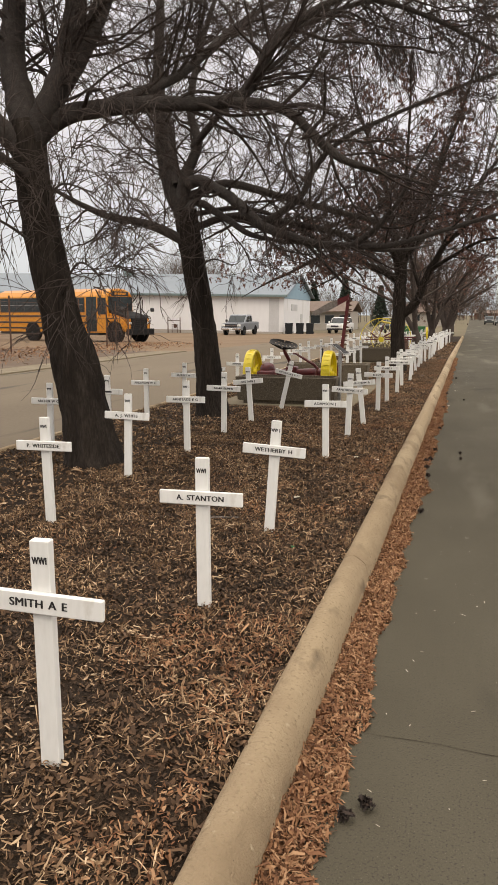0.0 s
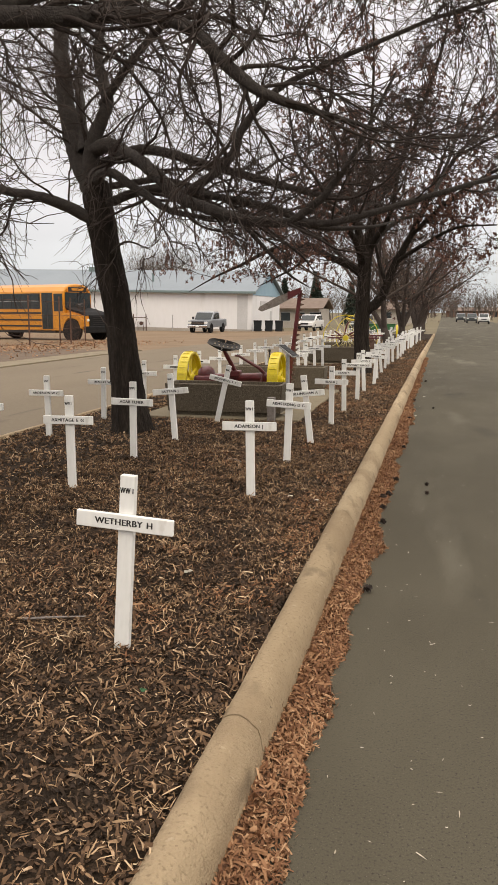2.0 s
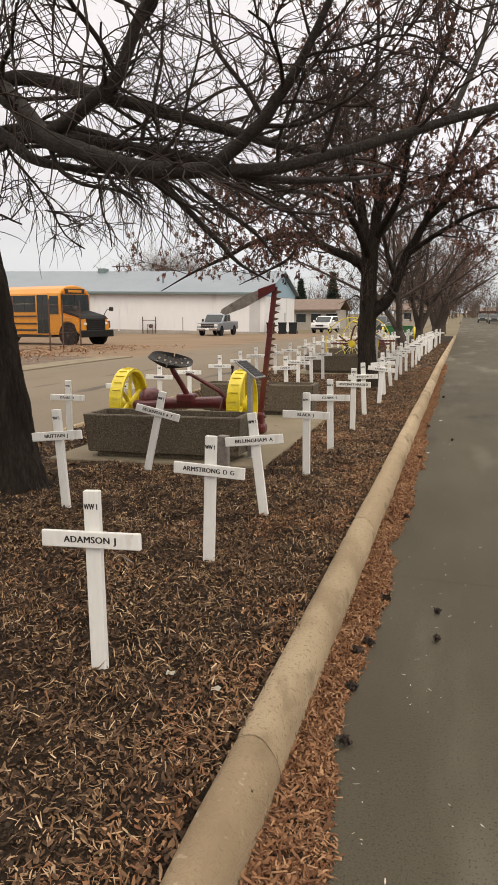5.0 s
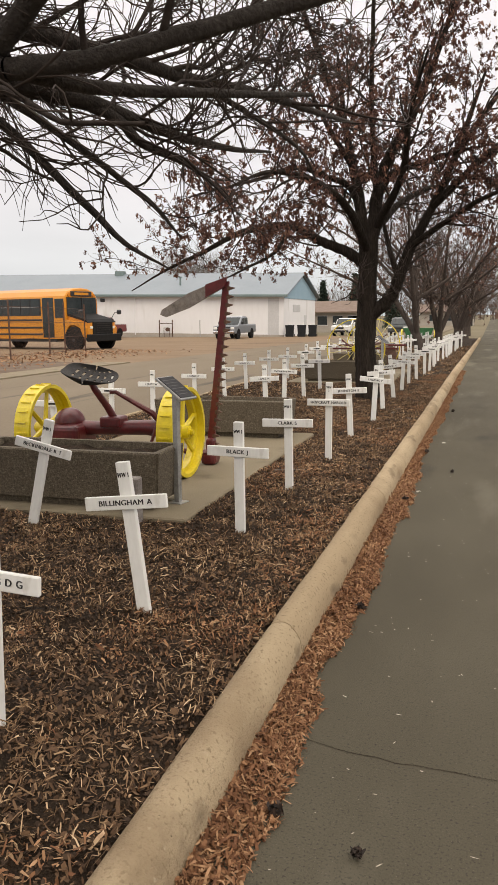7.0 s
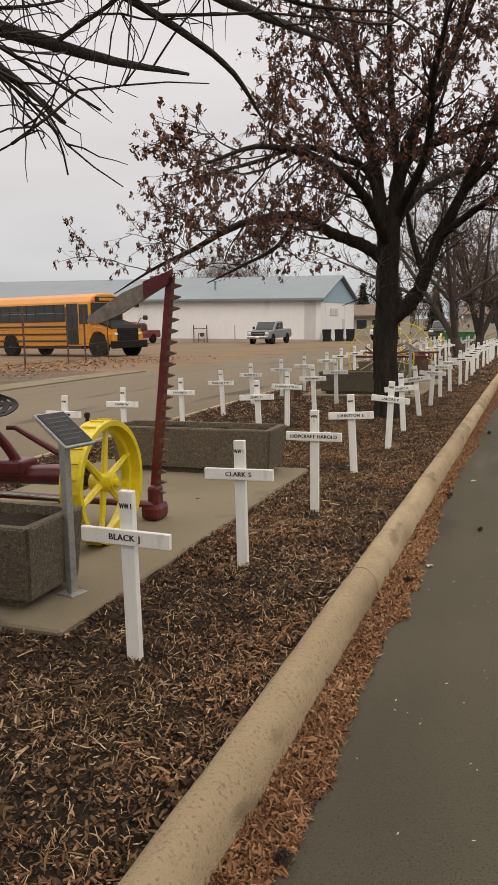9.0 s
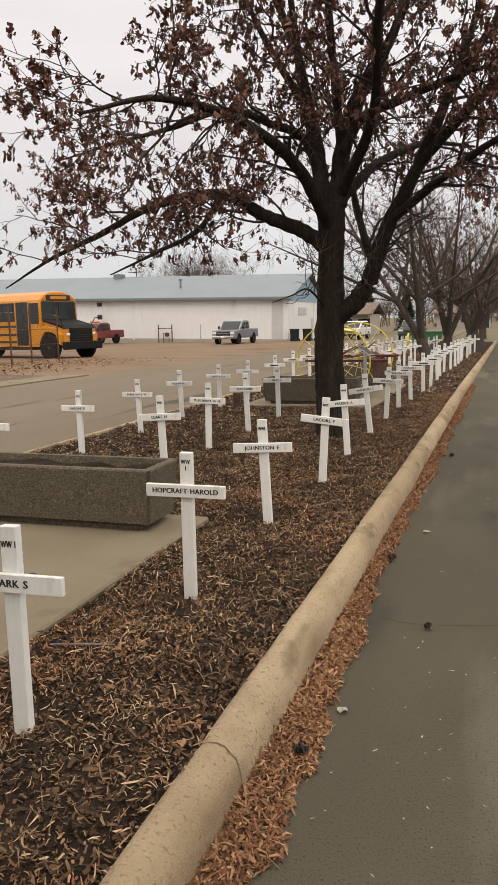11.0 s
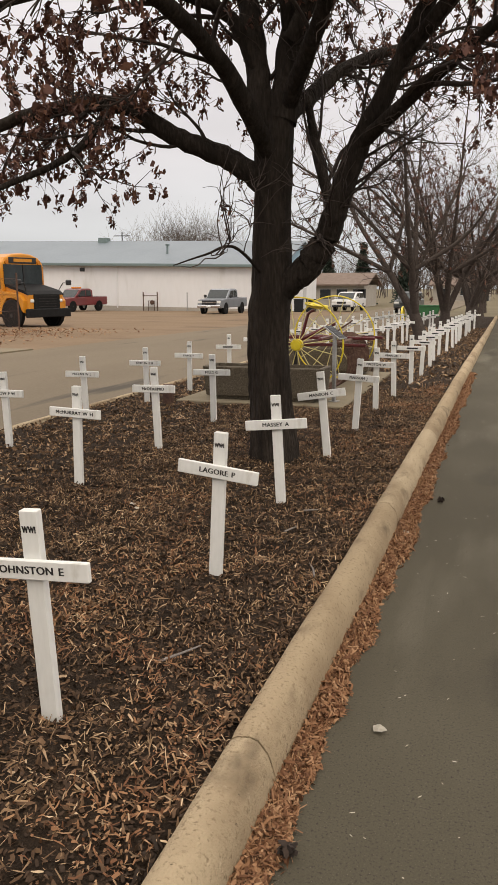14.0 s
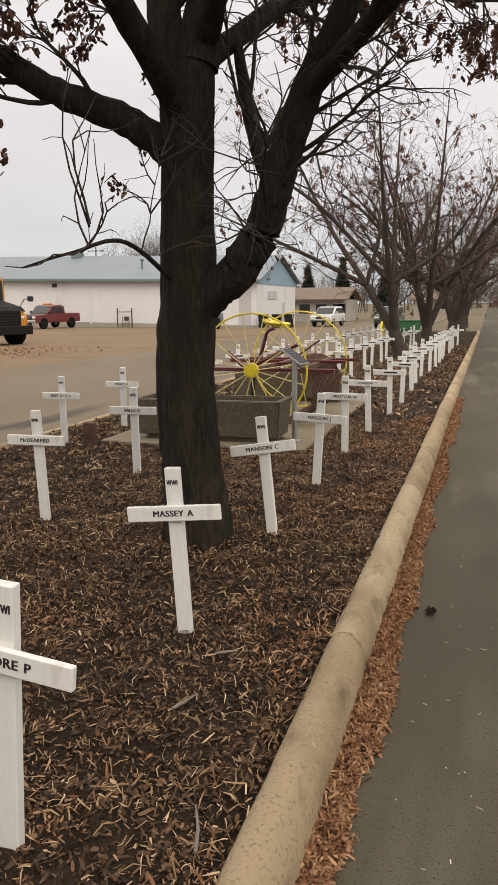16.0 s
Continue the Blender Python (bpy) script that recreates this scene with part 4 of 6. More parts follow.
# second tree: slim curved trunk, one limb sweeping low towards the near street
tree((-3.64, 11.07, 0.11), ([(0.02, 0, -0.1), (0.0, 0, 0.15), (-0.04, 0, 0.6), (-0.13, 0, 1.45), (-0.3, -0.05, 2.55), (-0.33, -0.1, 2.95)], [0.3, 0.235, 0.19, 0.165, 0.165, 0.15]),
     [([(-0.33, -0.10, 2.84), (-0.54, -0.02, 3.19), (-0.69, 0.03, 3.64), (-0.76, 0.03, 4.39), (-0.76, 0.13, 5.79), (-0.66, 0.33, 7.29)], [0.14, 0.12, 0.105, 0.09, 0.06, 0.02]),
      ([(-0.33, -0.10, 2.74), (-0.36, -0.12, 3.09), (-0.31, -0.15, 3.39), (-0.14, -0.12, 3.84), (-0.26, -0.07, 4.39), (-0.06, 0.13, 5.49), (0.34, 0.43, 6.69)], [0.12, 0.105, 0.09, 0.065, 0.055, 0.035, 0.012]),
      ([(-0.34, -0.14, 3.29), (-0.06, -0.27, 3.31), (0.24, -0.47, 3.16), (0.60, -0.77, 2.95), (1.02, -1.07, 2.61), (1.44, -1.27, 2.44), (1.84, -1.37, 2.32), (2.35, -1.42, 2.28)], [0.085, 0.08, 0.075, 0.068, 0.062, 0.056, 0.05, 0.04]),
      ([(-0.36, -0.12, 2.89), (-0.06, -0.37, 3.01), (0.44, -0.62, 2.74), (0.89, -0.92, 2.49), (1.44, -0.97, 2.39)], [0.06, 0.052, 0.045, 0.034, 0.014]),
      ([(1.02, -1.07, 2.61), (1.29, -1.12, 2.74), (1.56, -1.12, 2.94), (1.74, -1.12, 3.29), (2.09, -1.12, 3.59), (2.74, -0.97, 3.89)], [0.05, 0.045, 0.04, 0.036, 0.03, 0.022]),
      ([(2.74, -0.97, 3.89), (3.64, -0.77, 4.24), (4.54, -0.47, 4.49), (5.34, -0.17, 4.64)], [0.022, 0.018, 0.013, 0.006]),
      ([(3.54, -1.07, 2.55), (3.69, -0.57, 3.04), (3.79, 0.03, 3.59), (3.94, 0.43, 4.09)], [0.02, 0.016, 0.012, 0.006]),
      ([(4.39, -0.77, 2.81), (4.84, -0.67, 3.39), (5.14, -0.57, 4.09)], [0.02, 0.015, 0.006]),
      ([(2.24, -1.42, 2.29), (2.54, -1.50, 2.49), (2.64, -1.52, 2.61), (2.80, -1.57, 2.80), (3.19, -1.67, 3.49)], [0.04, 0.036, 0.032, 0.025, 0.01]),
      ([(2.35, -1.42, 2.28), (2.73, -1.39, 2.30), (3.54, -1.07, 2.55), (4.39, -0.77, 2.81), (5.44, -0.37, 3.14)], [0.036, 0.032, 0.026, 0.019, 0.008]),
      ([(2.35, -1.42, 2.28), (2.59, -1.22, 2.25), (2.92, -0.87, 2.29), (3.14, -0.37, 2.39)], [0.03, 0.024, 0.016, 0.008]),
      ([(-0.36, -0.10, 3.09), (0.24, -0.07, 3.29), (1.04, -0.02, 3.09), (1.85, 0.28, 2.88), (2.14, 0.83, 2.86), (2.42, 1.23, 2.86), (2.68, 2.08, 2.90), (2.85, 2.6, 2.93)], [0.065, 0.058, 0.05, 0.042, 0.036, 0.03, 0.02, 0.008]),
      ([(2.14, 0.83, 2.86), (2.59, 1.53, 2.60), (2.62, 2.13, 2.45)], [0.02, 0.014, 0.006]),
      ([(-0.36, -0.10, 2.64), (0.34, -0.12, 2.84), (1.14, -0.02, 2.74), (1.77, 0.18, 2.62), (2.04, 0.63, 2.53), (2.24, 1.2, 2.53), (2.38, 1.75, 2.60)], [0.055, 0.05, 0.043, 0.036, 0.03, 0.02, 0.007]),
      ([(1.14, -0.02, 2.74), (1.82, 0.23, 2.58), (1.99, 0.43, 2.43), (2.24, 0.53, 2.31), (2.42, 0.63, 2.14)], [0.036, 0.032, 0.026, 0.018, 0.006]),
      ([(0.34, -0.12, 2.84), (1.14, 0.03, 2.64), (1.70, 0.23, 2.11), (1.91, 0.33, 1.88), (2.13, 0.43, 1.74)], [0.034, 0.028, 0.022, 0.015, 0.005]),
      ([(-0.26, -0.07, 2.89), (0.44, 0.23, 2.99), (1.14, 0.33, 2.74), (1.95, 0.43, 2.17), (2.17, 0.53, 1.92)], [0.04, 0.034, 0.026, 0.016, 0.006]),
      ([(-0.30, -0.05, 2.49), (-0.81, -0.32, 2.74), (-1.46, -0.52, 2.89), (-2.36, -0.87, 3.39)], [0.075, 0.06, 0.045, 0.015]),
      ([(-0.46, -0.10, 3.29), (-0.81, 0.58, 4.19), (-1.21, 1.53, 4.79)], [0.07, 0.05, 0.02]),
      ([(-0.21, -0.12, 3.79), (0.44, -0.57, 4.19), (1.24, -1.17, 4.49), (2.14, -1.77, 4.79)], [0.05, 0.04, 0.028, 0.01]),
      ([(-0.22, -0.07, 2.09), (0.14, -0.37, 2.24), (0.49, -0.52, 2.14)], [0.018, 0.012, 0.006])],
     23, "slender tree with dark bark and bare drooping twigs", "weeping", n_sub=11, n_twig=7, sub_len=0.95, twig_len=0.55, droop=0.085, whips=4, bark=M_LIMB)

# third tree: short forked trunk, crown of withered leaves
tree((-1.78, 20.95, 0.11), ([(0.0, 0, -0.1), (0.0, 0, 0.1), (-0.02, 0, 0.5), (-0.05, 0, 1.15), (-0.02, 0, 1.5), (-0.02, 0, 1.95), (0.0, 0, 2.4), (0.05, 0, 2.9)], [0.25, 0.21, 0.178, 0.172, 0.165, 0.158, 0.148, 0.105]),
     [([(-0.06, 0, 1.3), (0.1, 0, 1.5), (0.3, -0.02, 1.68), (0.46, -0.04, 1.9), (0.56, -0.06, 2.2), (0.7, -0.1, 2.55), (1.03, -0.2, 3.15), (1.4, -0.2, 4.0), (1.8, -0.1, 5.2)], [0.10, 0.115, 0.115, 0.105, 0.095, 0.088, 0.07, 0.05, 0.02]),
      ([(-0.04, 0.00, 2.30), (-0.37, -0.05, 2.53), (-0.82, -0.15, 2.72), (-1.31, -0.25, 2.98), (-2.09, -0.45, 2.88), (-2.75, -0.65, 2.55), (-3.35, -0.85, 2.26), (-3.96, -0.95, 1.92)], [0.098, 0.088, 0.078, 0.066, 0.052, 0.036, 0.022, 0.008]),
      ([(-0.14, 0.00, 3.19), (-0.32, -0.15, 3.57), (-0.64, -0.35, 3.71), (-1.12, -0.55, 3.86), (-1.73, -0.75, 3.68), (-2.48, -0.95, 3.50), (-3.03, -1.05, 3.37)], [0.06, 0.052, 0.044, 0.036, 0.028, 0.018, 0.007]),
      ([(-1.31, -0.25, 2.98), (-1.43, -0.75, 2.52), (-1.81, -1.15, 2.24), (-2.23, -1.45, 2.00)], [0.04, 0.03, 0.02, 0.007]),
      ([(0.13, 0.00, 3.41), (0.38, -0.05, 3.75), (0.98, -0.35, 3.87), (1.42, -0.65, 3.92), (1.87, -0.95, 3.93)], [0.07, 0.06, 0.048, 0.034, 0.012]),
      ([(-0.06, -0.05, 1.58), (-0.16, -0.55, 1.80), (-0.25, -0.95, 1.73), (-0.42, -1.15, 1.65)], [0.016, 0.012, 0.008, 0.004]),
      ([(-0.03, 0, 2.4), (-0.12, 0, 3.0), (-0.25, 0.1, 3.7), (-0.45, 0.2, 4.6), (-0.6, 0.2, 5.8)], [0.12, 0.10, 0.085, 0.055, 0.02]),
      ([(0.06, 0, 2.8), (0.12, 0.1, 3.5), (0.3, 0.2, 4.1), (0.72, 0.3, 4.85), (1.0, 0.4, 6.0)], [0.12, 0.10, 0.085, 0.05, 0.02]),
      ([(0.5, 0, 2.1), (0.35, 0.1, 2.5), (0.2, 0.3, 3.0)], [0.05, 0.045, 0.03]),
      ([(0.68, -0.1, 2.55), (1.3, -0.6, 2.9), (2.0, -1.2, 3.2), (2.8, -1.6, 3.2)], [0.06, 0.045, 0.03, 0.012]),
      ([(0.0, 0, 2.5), (-0.2, -0.8, 3.1), (-0.5, -1.8, 3.4), (-0.9, -2.9, 3.4), (-1.2, -3.8, 3.1)], [0.08, 0.065, 0.05, 0.03, 0.012]),
      ([(0.1, 0, 2.9), (0.6, -0.7, 3.6), (0.8, -1.6, 4.3), (1.1, -2.4, 4.9)], [0.07, 0.055, 0.04, 0.015]),
      ([(0.05, 0, 2.8), (0.4, 0.9, 3.4), (0.9, 1.9, 3.8), (1.5, 2.9, 3.9)], [0.07, 0.055, 0.04, 0.015]),
      ([(1.03, -0.2, 3.15), (1.8, -0.6, 3.8), (2.7, -1.2, 4.3), (3.6, -1.8, 4.5)], [0.06, 0.05, 0.035, 0.012]),
      ([(-0.5, 0.2, 4.7), (-0.9, 0.1, 5.8), (-1.3, -0.2, 7.0), (-1.5, -0.3, 8.2)], [0.05, 0.038, 0.025, 0.01]),
      ([(0.75, 0.3, 4.9), (1.2, 0.0, 6.0), (1.6, -0.3, 7.2), (1.8, -0.4, 8.4)], [0.05, 0.038, 0.025, 0.01]),
      ([(1.3, -0.2, 3.8), (2.0, 0.1, 4.9), (2.8, 0.4, 5.9), (3.4, 0.5, 6.9)], [0.05, 0.04, 0.026, 0.01]),
      ([(0.1, 0.1, 3.4), (0.1, -0.6, 4.8), (0.2, -1.2, 6.2), (0.2, -1.5, 7.4)], [0.055, 0.04, 0.028, 0.01]),
      ([(-0.3, 0.1, 3.9), (-0.9, 0.2, 4.9), (-1.3, 0.2, 5.8)], [0.05, 0.035, 0.012]),
      ([(2.0, 0.1, 4.9), (2.9, -0.5, 5.2), (3.8, -1.0, 5.3)], [0.034, 0.024, 0.009])],
     37, "forked tree with dark bark holding withered brown leaf clusters", "ash", n_sub=11, n_twig=7, sub_len=0.95, twig_len=0.45, droop=0.03, leaves=6600, leaf_size=0.041, up=0.1, whips=2)


def far_tree(x, y, seed, lean=0.0, stems=3, leaves=900, h=7.5, spread=3.2):
    """A multi-stemmed tree further along the row."""
    r = np.random.default_rng(seed)
    limbs = []
    for k in range(stems):
        a = 2 * math.pi * (k + 0.3) / stems + r.uniform(-0.4, 0.4)
        s = spread * r.uniform(0.6, 1.1)
        ca, sa = math.cos(a), math.sin(a)
        limbs.append(([(lean * 0.1, 0, 0.7), (0.2 * s * ca + lean * 0.3, 0.2 * s * sa, h * 0.27), (0.5 * s * ca + lean * 0.6, 0.5 * s * sa, h * 0.52), (s * ca + lean, s * sa, h * r.uniform(0.85, 1.05))], [0.125, 0.095, 0.055, 0.012]))
        for turn, up in ((0.8, 0.4), (-0.9, 0.52)):
            b = a + turn + r.uniform(-0.3, 0.3)
            cb, sb = math.cos(b), math.sin(b)
            limbs.append(([(0.2 * s * ca + lean * 0.3, 0.2 * s * sa, h * 0.27), (0.65 * s * cb + lean * 0.5, 0.65 * s * sb, h * up), (1.2 * s * cb + lean, 1.2 * s * sb, h * (up + 0.16))], [0.07, 0.05, 0.012]))
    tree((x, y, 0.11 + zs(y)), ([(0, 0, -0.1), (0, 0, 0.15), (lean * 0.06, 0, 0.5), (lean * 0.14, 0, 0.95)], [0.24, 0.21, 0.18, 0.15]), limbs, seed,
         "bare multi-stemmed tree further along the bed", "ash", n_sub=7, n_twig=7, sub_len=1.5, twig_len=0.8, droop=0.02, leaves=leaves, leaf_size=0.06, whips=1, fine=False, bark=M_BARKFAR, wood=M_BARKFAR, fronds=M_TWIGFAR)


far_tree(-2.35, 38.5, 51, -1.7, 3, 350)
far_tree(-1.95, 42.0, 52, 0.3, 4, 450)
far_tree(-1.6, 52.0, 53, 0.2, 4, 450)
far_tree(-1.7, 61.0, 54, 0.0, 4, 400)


# ---- small things on the road and the bed ----
def cone(x, y, z, size, seed):
    """A dark open pine cone: a ragged lump of scales."""
    r = np.random.default_rng(seed)
    n = 60
    d = r.normal(0, 1, (n, 3))
    d /= np.linalg.norm(d, axis=1)[:, None]
    c = d * np.array([size, size * 0.8, size * 0.6]) * r.uniform(0.4, 1.0, (n, 1)) + np.array([x, y, z + size * 0.6])
    return tagged(new("pine_cone", flakes("pine_cone", r, c, size * 0.9, size * 0.5, 0.8, 0.3, M_DARKLEAF)), "dark dry pine cone lying in the gutter", "pine cone", "pine cones in the gutter")


M_DARKLEAF = mat("dark_dry_scales", [(0.010, 0.007, 0.005), (0.025, 0.016, 0.012), (0.05, 0.03, 0.02)], 0.9, 8, 40, per="island")
for k, (x, y) in enumerate(((-0.26, 2.38), (-0.32, 2.3), (-0.34, 9.45), (-0.37, 8.82), (-0.41, 8.7), (-0.38, 8.34), (-0.35, 7.9), (-0.06, 9.32), (-0.05, 8.95), (-0.4, 13.92), (-0.41, 16.37), (-0.07, 15.24), (-0.36, 11.3), (-0.3, 20.4), (-0.33, 6.4))):
    cone(x, y, 0.012, 0.026 if x < -0.2 else 0.02, 100 + k)


def scrap(x, y, z, size, seed, name, material, label, category):
    r = np.random.default_rng(seed)
    out = bmesh.new()
    rim = [out.verts.new((x + size * r.uniform(0.6, 1.0) * math.cos(a), y + size * r.uniform(0.6, 1.0) * math.sin(a), z + r.uniform(0.002, 0.016))) for a in np.linspace(0, 2 * math.pi, 8, endpoint=False)]
    mid = out.verts.new((x, y, z + 0.014))
    for k in range(8):
        out.faces.new((rim[k], rim[(k + 1) % 8], mid))
    bmesh.ops.solidify(out, geom=list(out.faces), thickness=0.002)
    return tagged(new(name, mesh_of(out, name, material)), label, category)


M_PALE = mat("pale_scrap", [(0.5, 0.46, 0.38), (0.68, 0.64, 0.56)], 0.8, 12, 60)
for k, (x, y) in enumerate(((-0.32, 14.29), (-0.26, 17.1), (-0.46, 19.55))):
    scrap(x, y, 0.006, 0.032, 200 + k, "paper_scrap", M_PALE, "small crumpled pale paper scrap on the road edge", "litter")
for k, (x, y) in enumerate(((-1.29, 6.09), (-1.08, 8.02), (-0.86, 7.94), (-2.27, 19.19), (-2.2, 19.1))):
    scrap(x, y, BED_Z + 0.012, 0.027, 220 + k, "pale_leaf", M_PALE, "curled pale dead leaf on the mulch", "leaf")
scrap(-1.02, 4.7, bed_height(-1.02, 4.7) + 0.022, 0.017, 260, "wrapper_scrap", M_GREEN, "tiny green wrapper scrap lying in the mulch", "litter")
for k, (x, y, a, ln) in enumerate(((-1.09, 18.96, 70, 0.13), (-1.08, 17.19, 60, 0.22), (-0.8, 18.3, 110, 0.2), (-1.07, 19.4, 30, 0.1), (-1.7, 5.3, 20, 0.3), (-1.9, 9.4, 140, 0.25), (-1.5, 14.3, 15, 0.3))):
    d = Vector((math.cos(radians(a)), math.sin(radians(a)), 0)) * ln / 2
    c = Vector((x, y, BED_Z + 0.02))
    tagged(new("fallen_twig", mesh_of(tube([c - d, c + Vector((0.01, -0.008, 0.006)), c + d], [0.006, 0.005, 0.003], 6), "fallen_twig", M_WOODG)), "pale broken twig lying on the mulch", "twig", "fallen twigs on the bed")


def road_crack(y, seed):
    """A narrow open crack across the lane, filled with dark dirt."""
    r = np.random.default_rng(seed)
    out = bmesh.new()
    xs = np.arange(-0.36, 3.2, 0.07)
    yy = y + np.cumsum(r.normal(0, 0.012, len(xs)))
    a = [out.verts.new((x, v - r.uniform(0.0005, 0.002), 0.0025)) for x, v in zip(xs, yy)]
    b = [out.verts.new((x, v + r.uniform(0.0005, 0.002), 0.0025)) for x, v in zip(xs, yy)]
    for k in range(len(xs) - 1):
        out.faces.new((a[k], a[k + 1], b[k + 1], b[k]))
    tagged(new("road_crack", mesh_of(out, "road_crack", M_SOIL)), "thin dirt-filled crack across the asphalt", "crack", "", "structure")


for k, y in enumerate((2.87, 9.93, 15.35)):
    road_crack(y, 300 + k)


# ---- horse-drawn sickle mower on the first slab ----
SLAB = 0.155


def lug_wheel(parent, cx, cy, r, half):
    """A cast road wheel: lugged rim, flat spokes and a hub."""
    cz = SLAB + r
    wheel = part("wheel", ring((cx, cy, cz), "x", r, r - 0.035, half, 44), M_YEL, parent, "yellow cast iron wheel with lugs")
    part("flange", ring((cx, cy, cz), "x", r - 0.034, r - 0.075, 0.012, 44), M_YEL, wheel)
    hub = disc((cx, cy, cz), "x", 0.062, half * 1.15, 20, 0.01)
    part("hub", hub, M_YEL, wheel)
    part("hub_cap", disc((cx, cy, cz), "x", 0.03, half * 1.5, 14, 0.006), M_YEL, wheel)
    for k in range(6):
        a = 2 * math.pi * (k + 0.35) / 6
        p0 = (cx, cy + 0.05 * math.cos(a), cz + 0.05 * math.sin(a))
        p1 = (cx, cy + (r - 0.04) * math.cos(a), cz + (r - 0.04) * math.sin(a))
        part("spoke", tube([p0, p1], [0.026, 0.019], 6), M_YEL, wheel)
    lug = bmesh.new()
    for k in range(26):
        a = 2 * math.pi * k / 26
        box(-half * 0.62, -0.009, -0.008, half * 0.62, 0.009, 0.008, bm=lug)
        lug.verts.ensure_lookup_table()
        bmesh.ops.transform(lug, matrix=Matrix.Translation((cx, cy + (r + 0.002) * math.cos(a), cz + (r + 0.002) * math.sin(a))) @ Matrix.Rotation(a, 4, 'X') , verts=lug.verts[-8:])
    tagged(part("lugs", lug, M_YEL, wheel), kind="stuff")
    return wheel


def pan_seat(parent, c, rz, material, label, tilt=0.0, side=0.0):
    """A pressed iron seat pan pierced with slots."""
    out = bmesh.new()
    nu, nv = 22, 18
    grid = {}
    for i in range(nu + 1):
        for j in range(nv + 1):
            a, b = -1 + 2 * i / nu, j / nv
            half = 0.235 * math.sqrt(max(0.0, 1 - (2 * b - 1) ** 4)) + 0.012
            x, y = a * half, (b - 0.5) * 0.34
            z = 0.05 * a * a + 0.10 * max(0, b - 0.55) ** 1.3
            grid[i, j] = out.verts.new((x, y, z))
    for i in range(nu):
        for j in range(nv):
            hole = (i % 3 == 1) and (j % 5 in (1, 2, 3)) and 1 < i < nu - 2 and 1 < j < nv - 1
            if not hole:
                out.faces.new((grid[i, j], grid[i + 1, j], grid[i + 1, j + 1], grid[i, j + 1]))
    bmesh.ops.recalc_face_normals(out, faces=out.faces)
    bmesh.ops.solidify(out, geom=list(out.faces), thickness=0.008)
    bmesh.ops.transform(out, matrix=pose(*c, tilt, side, rz), verts=out.verts)
    return part("seat", out, material, parent, label, True)


